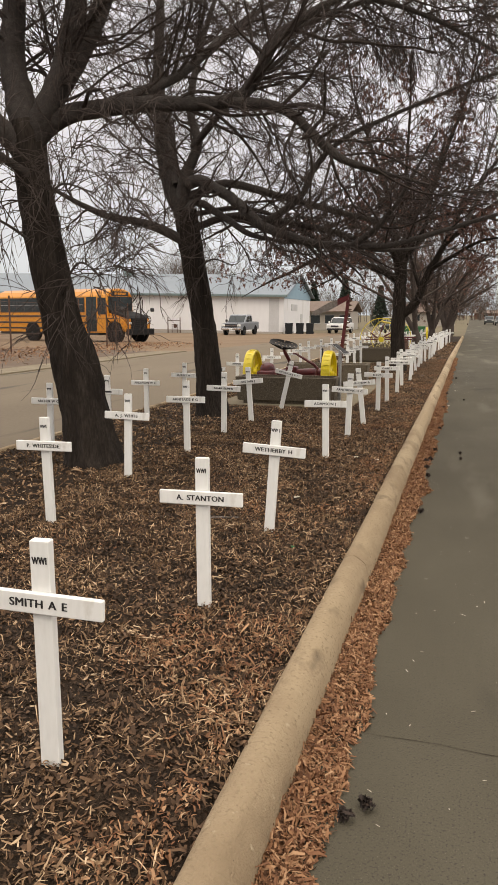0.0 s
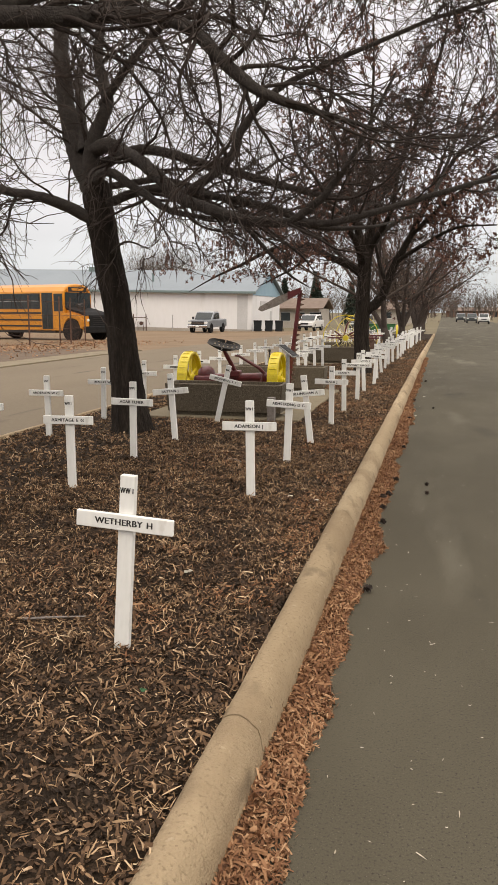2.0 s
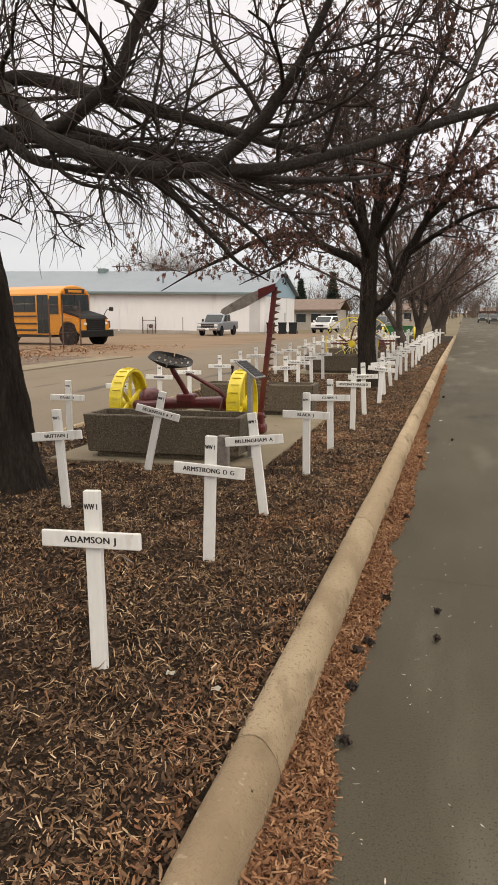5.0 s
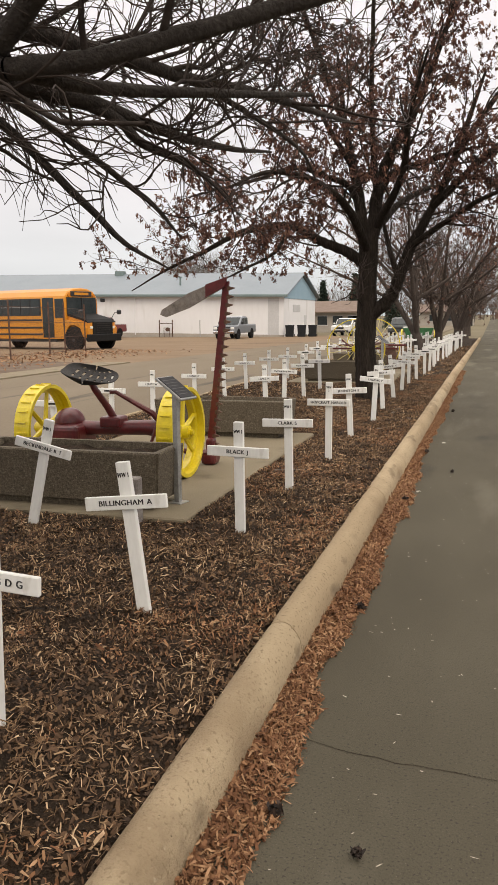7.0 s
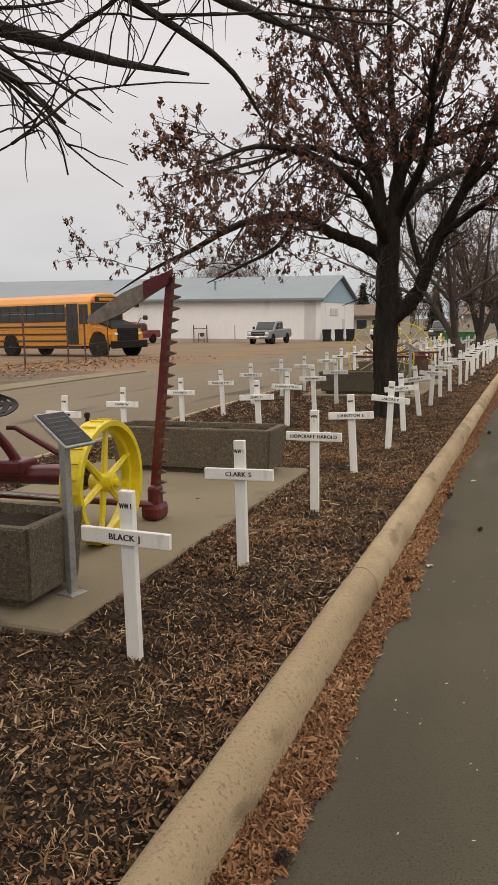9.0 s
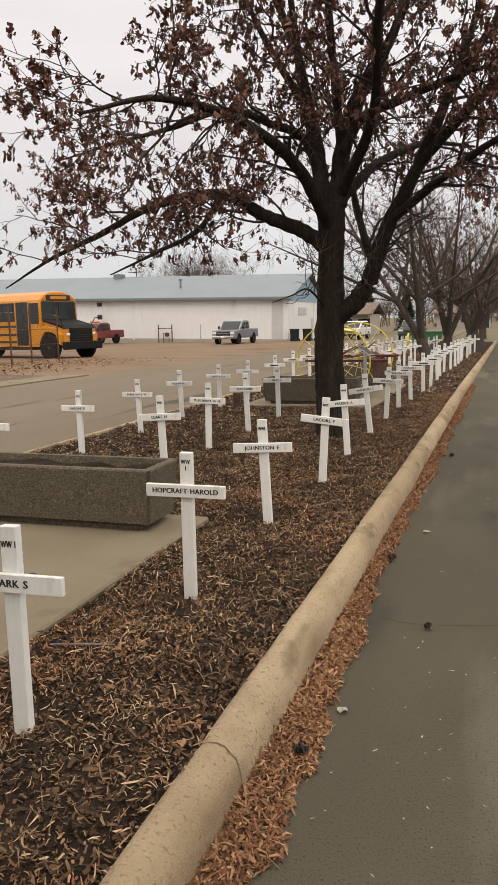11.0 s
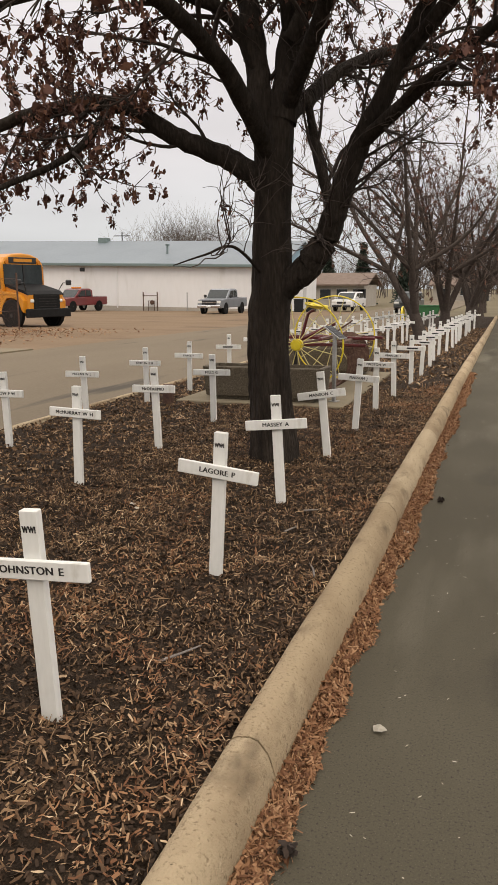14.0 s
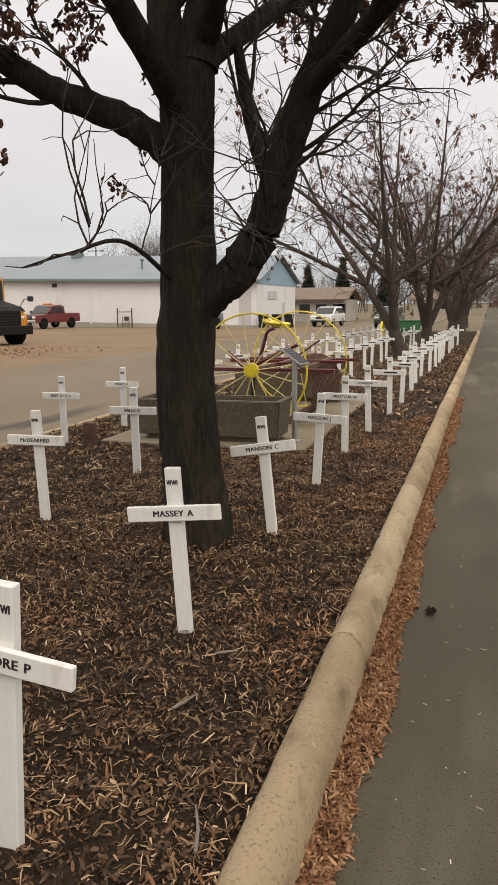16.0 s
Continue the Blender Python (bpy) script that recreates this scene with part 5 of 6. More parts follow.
def sickle_mower():
    root = thing("sickle_mower", (0, 0, 0), "antique dark red sickle mower with yellow wheels on a slab", "mower")
    lug_wheel(root, -2.36, 13.75, 0.405, 0.075)
    lug_wheel(root, -3.74, 13.75, 0.405, 0.075)
    az = SLAB + 0.405
    part("axle", tube([(-3.72, 13.75, az), (-2.38, 13.75, az)], 0.035, 12), M_IRON, root)
    gear = bmesh.new()
    bmesh.ops.create_uvsphere(gear, u_segments=20, v_segments=12, radius=0.135, matrix=Matrix.Translation((-3.46, 13.72, az + 0.07)) @ Matrix.Diagonal((1.0, 1.15, 0.95, 1)))
    part("gear_cover", gear, M_RED, root, "faded red domed gear cover", True)
    part("gear_case", box(-3.62, 13.52, az - 0.16, -3.28, 13.92, az + 0.06, 0.05, 3), M_RED, root)
    part("main_housing", tube([(-3.35, 13.74, az + 0.01), (-3.1, 13.74, az + 0.015), (-2.7, 13.76, az + 0.03), (-2.5, 13.76, az + 0.02)], [0.07, 0.062, 0.07, 0.085], 14), M_RED, root, smooth=True)
    part("lower_beam", tube([(-3.4, 13.55, az - 0.14), (-2.8, 13.5, az - 0.16), (-2.45, 13.6, az - 0.14)], 0.035, 8), M_RED, root, smooth=True)
    part("drag_bar", tube([(-3.3, 13.9, az - 0.17), (-2.3, 14.35, SLAB + 0.12)], 0.028, 8), M_RED, root)
    part("seat_bracket", box(-3.12, 13.64, az + 0.03, -2.92, 13.84, az + 0.13, 0.02, 2), M_RED, root)
    sp, sr = smooth_path([(-3.0, 13.74, az + 0.08), (-3.05, 13.68, az + 0.22), (-3.11, 13.58, az + 0.38), (-3.14, 13.55, az + 0.47)], [0.038, 0.034, 0.032, 0.03], 4)
    part("seat_spring", tube([tuple(p) for p in sp], list(sr), 8), M_RED, root, "dark red curved seat spring", True)
    pan_seat(root, (-3.14, 13.53, az + 0.475), 8, M_IRON, "black pierced iron seat pan", 12, 12)
    part("lift_lever", tube([(-2.98, 13.6, az + 0.36), (-2.93, 13.62, az + 0.36), (-2.62, 13.7, az + 0.17), (-2.52, 13.76, az + 0.04)], [0.016, 0.018, 0.026, 0.03], 8), M_RED, root)
    part("gear_lever", tube([(-2.50, 13.78, az + 0.05), (-2.49, 13.8, az + 0.42)], [0.016, 0.012], 8), M_IRON, root)
    part("lever_knob", disc((-2.49, 13.8, az + 0.43), "z", 0.02, 0.02, 10, 0.006), M_IRON, root)
    part("brace", tube([(-2.62, 13.62, az - 0.14), (-2.55, 13.66, az + 0.1)], 0.016, 8), M_RED, root)
    part("pull_rod", tube([(-3.4, 13.6, az - 0.08), (-2.5, 13.7, az - 0.12)], 0.011, 6), M_STEEL, root)
    part("shoe", box(-2.40, 14.30, SLAB, -2.25, 14.5, SLAB + 0.13, 0.04, 2), M_RED, root)
    part("hinge", box(-2.35, 14.32, SLAB + 0.11, -2.27, 14.45, SLAB + 0.26, 0.025, 2), M_RED, root)
    bar = part("cutter_bar", prism([(-2.365, SLAB + 0.1), (-2.295, SLAB + 0.1), (-2.105, 1.90), (-2.165, 1.90)], 14.385, 14.41, "y"), M_RED, root, "dark red upright cutter bar with guards")
    for k in range(20):
        f = (k + 0.5) / 20
        x, z = -2.298 + 0.19 * f, SLAB + 0.16 + 1.56 * f
        part("guard", prism([(x - 0.01, z - 0.022), (x + 0.055, z - 0.002), (x + 0.055, z + 0.006), (x - 0.01, z + 0.022)], 14.38, 14.415, "y"), M_RUST, bar)
    part("grass_board", prism([(-2.14, 1.93), (-2.16, 1.84), (-2.5, 1.66), (-2.74, 1.575), (-2.80, 1.60), (-2.78, 1.645), (-2.5, 1.80)], 14.36, 14.383, "y"), M_WOODG, root, "weathered grey grass board")
    part("board_strap", prism([(-2.12, 1.94), (-2.14, 1.85), (-2.33, 1.755), (-2.33, 1.872)], 14.352, 14.39, "y"), M_RED, root)
    return root


sickle_mower()


M_TEXT = mat("faded_plaque_print", [(0.07, 0.07, 0.07), (0.1, 0.1, 0.1)], 0.4, spec=0.3)


def plaque_stand(x, y, rz, label):
    root = thing("plaque_stand", (x, y, SLAB), label, "sign", "information plaques", rz=rz)
    part("post", box(-0.022, -0.022, 0, 0.022, 0.022, 0.87, 0.003), M_STEEL, root)
    part("base_plate", box(-0.06, -0.06, 0, 0.06, 0.06, 0.008, 0.002), M_STEEL, root)
    tray = box(-0.105, -0.14, -0.02, 0.105, 0.14, 0.0, 0.004)
    bmesh.ops.transform(tray, matrix=pose(0, -0.01, 0.895, 34, 0, 0), verts=tray.verts)
    part("tray", tray, M_STEEL, root)
    face = box(-0.092, -0.125, 0.001, 0.092, 0.125, 0.005)
    bmesh.ops.transform(face, matrix=pose(0, -0.01, 0.895, 34, 0, 0), verts=face.verts)
    plate = part("plaque", face, M_PLATE, root, "dark glossy plaque")
    for k in range(6):
        ln = box(-0.075, 0.085 - 0.034 * k - 0.003, 0.0055, 0.075 - 0.04 * (k % 3 == 2), 0.085 - 0.034 * k + 0.003, 0.0065)
        bmesh.ops.transform(ln, matrix=pose(0, -0.01, 0.895, 34, 0, 0), verts=ln.verts)
        part("text_line", ln, M_TEXT, plate)
    return root


plaque_stand(-2.02, 12.80, 76, "steel post with a tilted dark information plaque")
plaque_stand(-1.99, 24.48, 76, "steel post with a tilted dark information plaque")
stub = thing("short_post", (-2.13, 12.24, 0.10), "short grey weathered wooden stub post by the planter", "post")
part("body", box(-0.05, -0.045, 0, 0.05, 0.045, 0.36, 0.008), M_WOODG, stub)
stub = thing("short_post", (-4.0, 23.75, 0.12), "short dark brown wooden stub post by the slab", "post")
part("body", box(-0.06, -0.05, 0, 0.06, 0.05, 0.27, 0.012), M_RUST, stub)


# ---- dump rake on the second slab ----
def wire_wheel(parent, cx, cy, cz, r):
    pts = [(cx + r * math.cos(2 * math.pi * k / 40), cy, cz + r * math.sin(2 * math.pi * k / 40)) for k in range(40)]
    wheel = part("wheel", tube(pts, 0.012, 6, True), M_YEL, parent, "tall yellow wire-spoked wheel", True)
    part("hub", disc((cx, cy, cz), "y", 0.085, 0.06, 20, 0.02), M_YEL, wheel)
    for k in range(16):
        a = 2 * math.pi * (k + 0.4) / 16
        off = 0.04 if k % 2 else -0.04
        part("spoke", tube([(cx + 0.07 * math.cos(a), cy + off, cz + 0.07 * math.sin(a)), (cx + r * math.cos(a), cy, cz + r * math.sin(a))], 0.007, 5), M_YELP, wheel)
    return wheel


M_YELP = mat("pale_yellow_paint", [(0.50, 0.43, 0.17), (0.66, 0.58, 0.28)], 0.5, 5, 30)


def dump_rake():
    root = thing("dump_rake", (0, 0, 0), "antique dump rake with yellow wire wheels and curved tines", "rake")
    cz = SLAB + 0.66
    wire_wheel(root, -2.70, 25.3, cz, 0.66)
    wire_wheel(root, -2.58, 27.25, cz, 0.66)
    part("axle", tube([(-2.70, 25.3, cz), (-2.58, 27.25, cz)], 0.028, 8), M_RUST, root)
    for k, (y, dz) in enumerate(((25.45, 0.0), (26.2, 0.05), (27.0, 0.02))):
        part("frame_beam", box(-3.25, y - 0.02, cz - 0.02 + dz, -1.75, y + 0.02, cz + 0.022 + dz, 0.006), M_RED, root)
    part("cross_beam", box(-2.41, 25.35, cz + 0.05, -2.36, 27.2, cz + 0.1, 0.01), M_RED, root)
    part("cross_beam", box(-2.14, 25.35, cz - 0.02, -2.07, 27.2, cz + 0.05, 0.01), M_RUST, root)
    part("shaft", tube([(-2.95, 25.6, cz - 0.05), (-2.2, 25.5, cz + 0.3)], 0.03, 6), M_RED, root)
    part("shaft", tube([(-3.05, 25.5, cz + 0.2), (-2.8, 25.4, cz + 0.02)], 0.025, 6), M_RED, root)
    sp, sr = smooth_path([(-2.86, 26.2, cz + 0.05), (-2.80, 26.2, cz + 0.28), (-2.75, 26.2, cz + 0.42), (-2.66, 26.2, cz + 0.46)], [0.026, 0.024, 0.022, 0.02], 4)
    part("seat_spring", tube([tuple(p) for p in sp], list(sr), 8), M_RED, root, smooth=True)
    pan_seat(root, (-2.64, 26.2, cz + 0.48), 90, M_YEL, "yellow pierced iron seat pan", 5)
    for k in range(24):
        y = 25.42 + 1.75 * k / 23
        pts = []
        for j in range(11):
            a = radians(100 - 205 * j / 10)
            pts.append((-2.37 + 0.33 * math.cos(a) * (1 if j < 9 else 0.95) + 0.05, y, cz - 0.27 + 0.36 * math.sin(a)))
        part("tine", tube(pts, 0.0085, 5), M_RUST, root)
    part("trip_lever", tube([(-2.5, 26.5, cz + 0.05), (-2.15, 26.55, cz + 0.3)], 0.014, 6), M_RUST, root)
    part("stay", tube([(-3.0, 26.3, SLAB), (-2.95, 26.25, cz)], 0.03, 6), M_IRON, root)
    return root


dump_rake()


# a green and yellow implement far along the bed
def far_implement(x, y):
    g = SLAB + zs(y) - 0.02
    root = thing("seed_drill", (x, y, g), "green farm implement with yellow wheels far along the bed", "farm implement")
    part("hopper", prism([(-0.6, 0.45), (0.6, 0.45), (0.75, 0.85), (-0.75, 0.85)], -0.25, 0.25, "y", 0.02), M_GREEN, root)
    part("lid", box(-0.77, -0.27, 0.85, 0.77, 0.27, 0.9, 0.01), M_GREEN, root)
    for sx in (-0.85, 0.85):
        w = part("wheel", ring((sx, 0, 0.42), "x", 0.42, 0.37, 0.04, 28), M_YEL, root)
        part("hub", disc((sx, 0, 0.42), "x", 0.07, 0.06, 14), M_YEL, w)
        for k in range(8):
            a = 2 * math.pi * k / 8
            part("spoke", tube([(sx, 0.06 * math.cos(a), 0.42 + 0.06 * math.sin(a)), (sx, 0.38 * math.cos(a), 0.42 + 0.38 * math.sin(a))], 0.012, 5), M_YEL, w)
    part("axle", tube([(-0.85, 0, 0.42), (0.85, 0, 0.42)], 0.025, 8), M_GREEN, root)


far_implement(-3.4, 49.5)


# ---- vehicles ----
def wheel_set(parent, places, r, width, rim_material):
    for x, y, s in places:
        t = part("wheel", ring((x, y, r), "y", r, r * 0.6, width / 2, 28), M_BLACK, parent, "black tyre on a rim")
        part("rim", disc((x, y + s * 0.02, r), "y", r * 0.62, width / 2 - 0.03, 20, 0.01), rim_material, t)
        part("hub_cap", disc((x, y + s * (width / 2 - 0.005), r), "y", r * 0.16, 0.015, 12, 0.004), M_TRIM, t)


def school_bus(at, rz):
    root = thing("school_bus", at, "yellow school bus with black rails parked in the fenced yard", "bus", rz=rz)
    L0, L1, half = -10.5, -1.5, 1.2       # body from the rear to the windscreen; the bumper is at x = 0
    roof = [(-half, 0.55), (half, 0.55), (half, 2.45), (half - 0.06, 2.68), (half - 0.28, 2.92), (half - 0.7, 3.06), (0, 3.1), (-half + 0.7, 3.06), (-half + 0.28, 2.92), (-half + 0.06, 2.68), (-half, 2.45)]
    part("body", prism(roof, L0, L1, "x", 0.08), M_BUSY, root, "yellow ribbed body")
    nose = [(L1 - 0.02, 0.6), (-0.25, 0.6), (-0.12, 0.75), (-0.14, 1.35), (-0.35, 1.5), (L1 - 0.02, 1.78)]
    part("bonnet", prism(nose, -1.0, 1.0, "y", 0.09), M_BUSY, root, "yellow bonnet")
    part("bonnet_top", prism([(L1, 1.70), (-0.45, 1.44), (-0.16, 1.34), (-0.13, 1.36), (-0.36, 1.53), (L1, 1.81)], -1.02, 1.02, "y"), M_BLACK, root, "black matt bonnet top")
    part("grille", box(-0.16, -0.72, 0.70, -0.06, 0.72, 1.40, 0.03), M_BLACK, root)
    for k in range(5):
        part("grille_bar", box(-0.055, -0.5, 0.85 + 0.11 * k, -0.045, 0.5, 0.88 + 0.11 * k), M_IRON, root)
    part("bumper", box(-0.12, -1.2, 0.42, 0.08, 1.2, 0.78, 0.03), M_BLACK, root)
    for s in (-1, 1):
        part("headlight", box(-0.25, s * 0.66, 1.04, -0.09, s * 0.9, 1.17, 0.03), M_LENS, root)
        part("wing", prism([(-1.52, 0.6), (-1.46, 0.95), (-1.25, 1.2), (-0.9, 1.24), (-0.52, 1.08), (-0.38, 0.72), (-0.25, 0.62), (-0.22, 1.1), (-0.5, 1.38), (-1.49, 1.5), (-1.55, 1.2)], s * 0.95, s * 1.19, "y", 0.02), M_BUSY, root)
        part("mirror", box(-0.28, s * 1.25, 1.75, -0.16, s * 1.55, 1.98, 0.04), M_TRIM, root)
        part("mirror_arm", tube([(-0.35, s * 0.9, 1.5), (-0.25, s * 1.1, 1.85), (-0.22, s * 1.4, 1.85)], 0.022, 6), M_TRIM, root)
        part("window_band", box(L0 + 0.35, s * (half + 0.002), 1.72, L1 - 1.67, s * (half + 0.012), 2.58, 0.0), M_TRIM, root, "black window surround")
        for k in range(10):
            x = L0 + 0.42 + k * 0.69
            part("window", box(x, s * (half + 0.012), 1.78, x + 0.61, s * (half + 0.022), 2.52), M_GLASS, root)
            part("window_bar", box(x, s * (half + 0.022), 2.14, x + 0.61, s * (half + 0.028), 2.165), M_STEEL, root)
        for z in (0.78, 1.12, 1.5):
            part("rub_rail", box(L0 + 0.05, s * (half + 0.001), z - 0.045, L1 - 1.6, s * (half + 0.028), z + 0.045, 0.008), M_TRIM, root, "black rub rail")
        part("cab_window", box(L1 - 0.67, s * (half + 0.002), 1.6, L1 - 0.05, s * (half + 0.012), 2.55), M_GLASS, root)
    part("door", box(L1 - 1.55, -half - 0.014, 0.62, L1 - 0.77, -half - 0.002, 2.6), M_GLASS, root, "tall glazed entrance door")
    part("door_post", box(L1 - 1.18, -half - 0.022, 0.62, L1 - 1.13, -half - 0.013, 2.6), M_TRIM, root)
    part("windscreen", prism([(L1 + 0.004, 1.8), (L1 + 0.05, 1.8), (L1 + 0.02, 2.62), (L1 + 0.004, 2.62)], -1.05, 1.05, "y"), M_GLASS, root)
    part("screen_pillar", box(L1 + 0.02, -0.035, 1.8, L1 + 0.06, 0.035, 2.62), M_TRIM, root)
    part("sign_board", box(L1 - 0.02, -0.75, 2.66, L1 + 0.03, 0.75, 2.92, 0.01), M_TRIM, root, "black cap with destination board")
    part("sign_text", box(L1 + 0.03, -0.5, 2.73, L1 + 0.036, 0.5, 2.86), M_BUSY, root)
    for y in (-0.9, 0.9):
        part("flasher", disc((L1 + 0.02, y * 0.98, 2.72), "x", 0.09, 0.03, 14), M_AMBER, root)
    part("skirt", box(L0 + 0.2, -half + 0.1, 0.4, -2.2, half - 0.1, 0.56), M_TRIM, root)
    for x in (-0.95, -7.4):
        for s in (-1, 1):
            part("wheel_well", disc((x, s * 1.12, 0.55), "y", 0.62, 0.09, 24), M_BLACK, root)
    wheel_set(root, [(-0.95, -1.1, -1), (-0.95, 1.1, 1), (-7.4, -1.12, -1), (-7.4, 1.12, 1)], 0.5, 0.28, M_BLACK)
    return root


bus = school_bus((-20.1, 46.9, zs(46.9) - 0.02), 0)
bus.matrix_basis = pose(-20.1, 46.9, zs(46.9) - 0.02, 0, 0, -15) @ Matrix.Diagonal((1.09, 1.09, 1.09, 1))


def pickup(at, rz, paint, label, beacon=False):
    """A pickup: nose towards -x of its own axes."""
    root = thing("pickup_truck", at, label, "pickup truck", rz=rz)
    h = 0.98
    side = [(0.05, 0.45), (0.0, 0.7), (0.06, 1.08), (1.35, 1.18), (2.0, 1.2), (5.75, 1.22), (5.8, 0.6), (5.7, 0.5)]
    part("body", prism(side, -h, h, "y", 0.06), paint, root)
    cab = [(1.45, 1.16), (2.15, 1.82), (2.5, 1.92), (3.5, 1.92), (3.85, 1.78), (3.92, 1.18)]
    part("cab", prism(cab, -h + 0.1, h - 0.1, "y", 0.1), paint, root)
    part("windscreen", prism([(1.50, 1.20), (2.16, 1.80), (2.12, 1.83), (1.44, 1.21)], -h + 0.2, h - 0.2, "y"), M_GLASS, root)
    for s in (-1, 1):
        part("side_window", prism([(1.85, 1.25), (2.3, 1.74), (2.85, 1.78), (2.85, 1.25)], s * (h - 0.1), s * (h - 0.085), "y"), M_GLASS, root)
        part("side_window", prism([(2.95, 1.25), (2.95, 1.78), (3.5, 1.76), (3.65, 1.25)], s * (h - 0.1), s * (h - 0.085), "y"), M_GLASS, root)
        part("headlight", box(-0.02, s * 0.62, 0.82, 0.1, s * 0.93, 1.0, 0.02), M_LENS, root)
        part("mirror", box(1.75, s * h, 1.22, 1.9, s * (h + 0.2), 1.45, 0.03), M_TRIM, root)
        for x in (1.05, 4.6):
            part("wheel_arch", disc((x, s * (h - 0.09), 0.42), "y", 0.46, 0.1, 24), M_BLACK, root)
    part("bed_well", box(4.0, -h + 0.15, 1.0, 5.65, h - 0.15, 1.225), M_TRIM, root)
    part("grille", box(-0.03, -0.6, 0.70, 0.08, 0.6, 1.04, 0.02), M_TRIM, root)
    part("grille_bar", box(-0.045, -0.58, 0.86, -0.02, 0.58, 0.9), M_CHROME, root)
    part("bumper", box(-0.1, -0.96, 0.48, 0.1, 0.96, 0.68, 0.03), M_CHROME, root)
    part("number_plate", box(-0.115, -0.16, 0.52, -0.1, 0.16, 0.64), M_WHITECAR, root)
    wheel_set(root, [(1.05, -0.86, -1), (1.05, 0.86, 1), (4.6, -0.86, -1), (4.6, 0.86, 1)], 0.40, 0.26, M_STEEL)
    if beacon:
        part("beacon_bar", box(2.6, -0.5, 1.92, 2.8, 0.5, 2.05, 0.03), M_AMBER, root, "roof beacon bar")
    return root


pickup((-21.65, 71.8, zs(72) - 0.01), 88, M_SILVER, "silver crew-cab pickup truck parked on the dirt lot")
pickup((-36.6, 74.5, zs(75) + 0.04), 80, M_REDCAR, "dark red pickup truck with a roof beacon by the wall", True)


def suv(at, rz, paint, label):
    root = thing("sport_utility_car", at, label, "car", rz=rz)
    h = 0.93
    part("body", prism([(0.05, 0.4), (0.0, 0.65), (0.1, 1.0), (1.2, 1.08), (4.55, 1.1), (4.65, 0.6), (4.55, 0.42)], -h, h, "y", 0.07), paint, root)
    part("cabin", prism([(1.15, 1.06), (1.85, 1.62), (2.3, 1.7), (3.9, 1.7), (4.5, 1.1)], -h + 0.1, h - 0.1, "y", 0.1), paint, root)
    part("windscreen", prism([(1.2, 1.1), (1.86, 1.6), (1.82, 1.63), (1.14, 1.11)], -h + 0.2, h - 0.2, "y"), M_GLASS, root)
    for s in (-1, 1):
        part("side_window", prism([(1.6, 1.14), (2.0, 1.56), (2.75, 1.6), (2.75, 1.14)], s * (h - 0.1), s * (h - 0.085), "y"), M_GLASS, root)
        part("side_window", prism([(2.85, 1.14), (2.85, 1.6), (3.85, 1.6), (4.2, 1.14)], s * (h - 0.1), s * (h - 0.085), "y"), M_GLASS, root)
        part("headlight", box(-0.02, s * 0.5, 0.75, 0.12, s * 0.86, 0.9, 0.02), M_LENS, root)
        part("mirror", box(1.45, s * h, 1.12, 1.6, s * (h + 0.18), 1.28, 0.03), paint, root)
    part("grille", box(-0.03, -0.42, 0.68, 0.08, 0.42, 0.86, 0.02), M_TRIM, root)
    part("bumper", box(-0.06, -0.85, 0.38, 0.1, 0.85, 0.56, 0.03), M_TRIM, root)
    wheel_set(root, [(0.95, -0.82, -1), (0.95, 0.82, 1), (3.7, -0.82, -1), (3.7, 0.82, 1)], 0.36, 0.22, M_STEEL)
    return root


suv((-13.9, 84.0, zs(84)), 84, M_WHITECAR, "white sport utility car parked facing down the street")
suv((-7.9, 80.0, zs(80)), 88, M_DARKCAR, "dark car parked further down the street")
for x, y, paint in ((3.4, 165, M_DARKCAR), (5.0, 150, M_DARKCAR), (6.6, 140, M_WHITECAR)):
    suv((x, y, zs(y)), 88, paint, "parked car at the far end of the street")


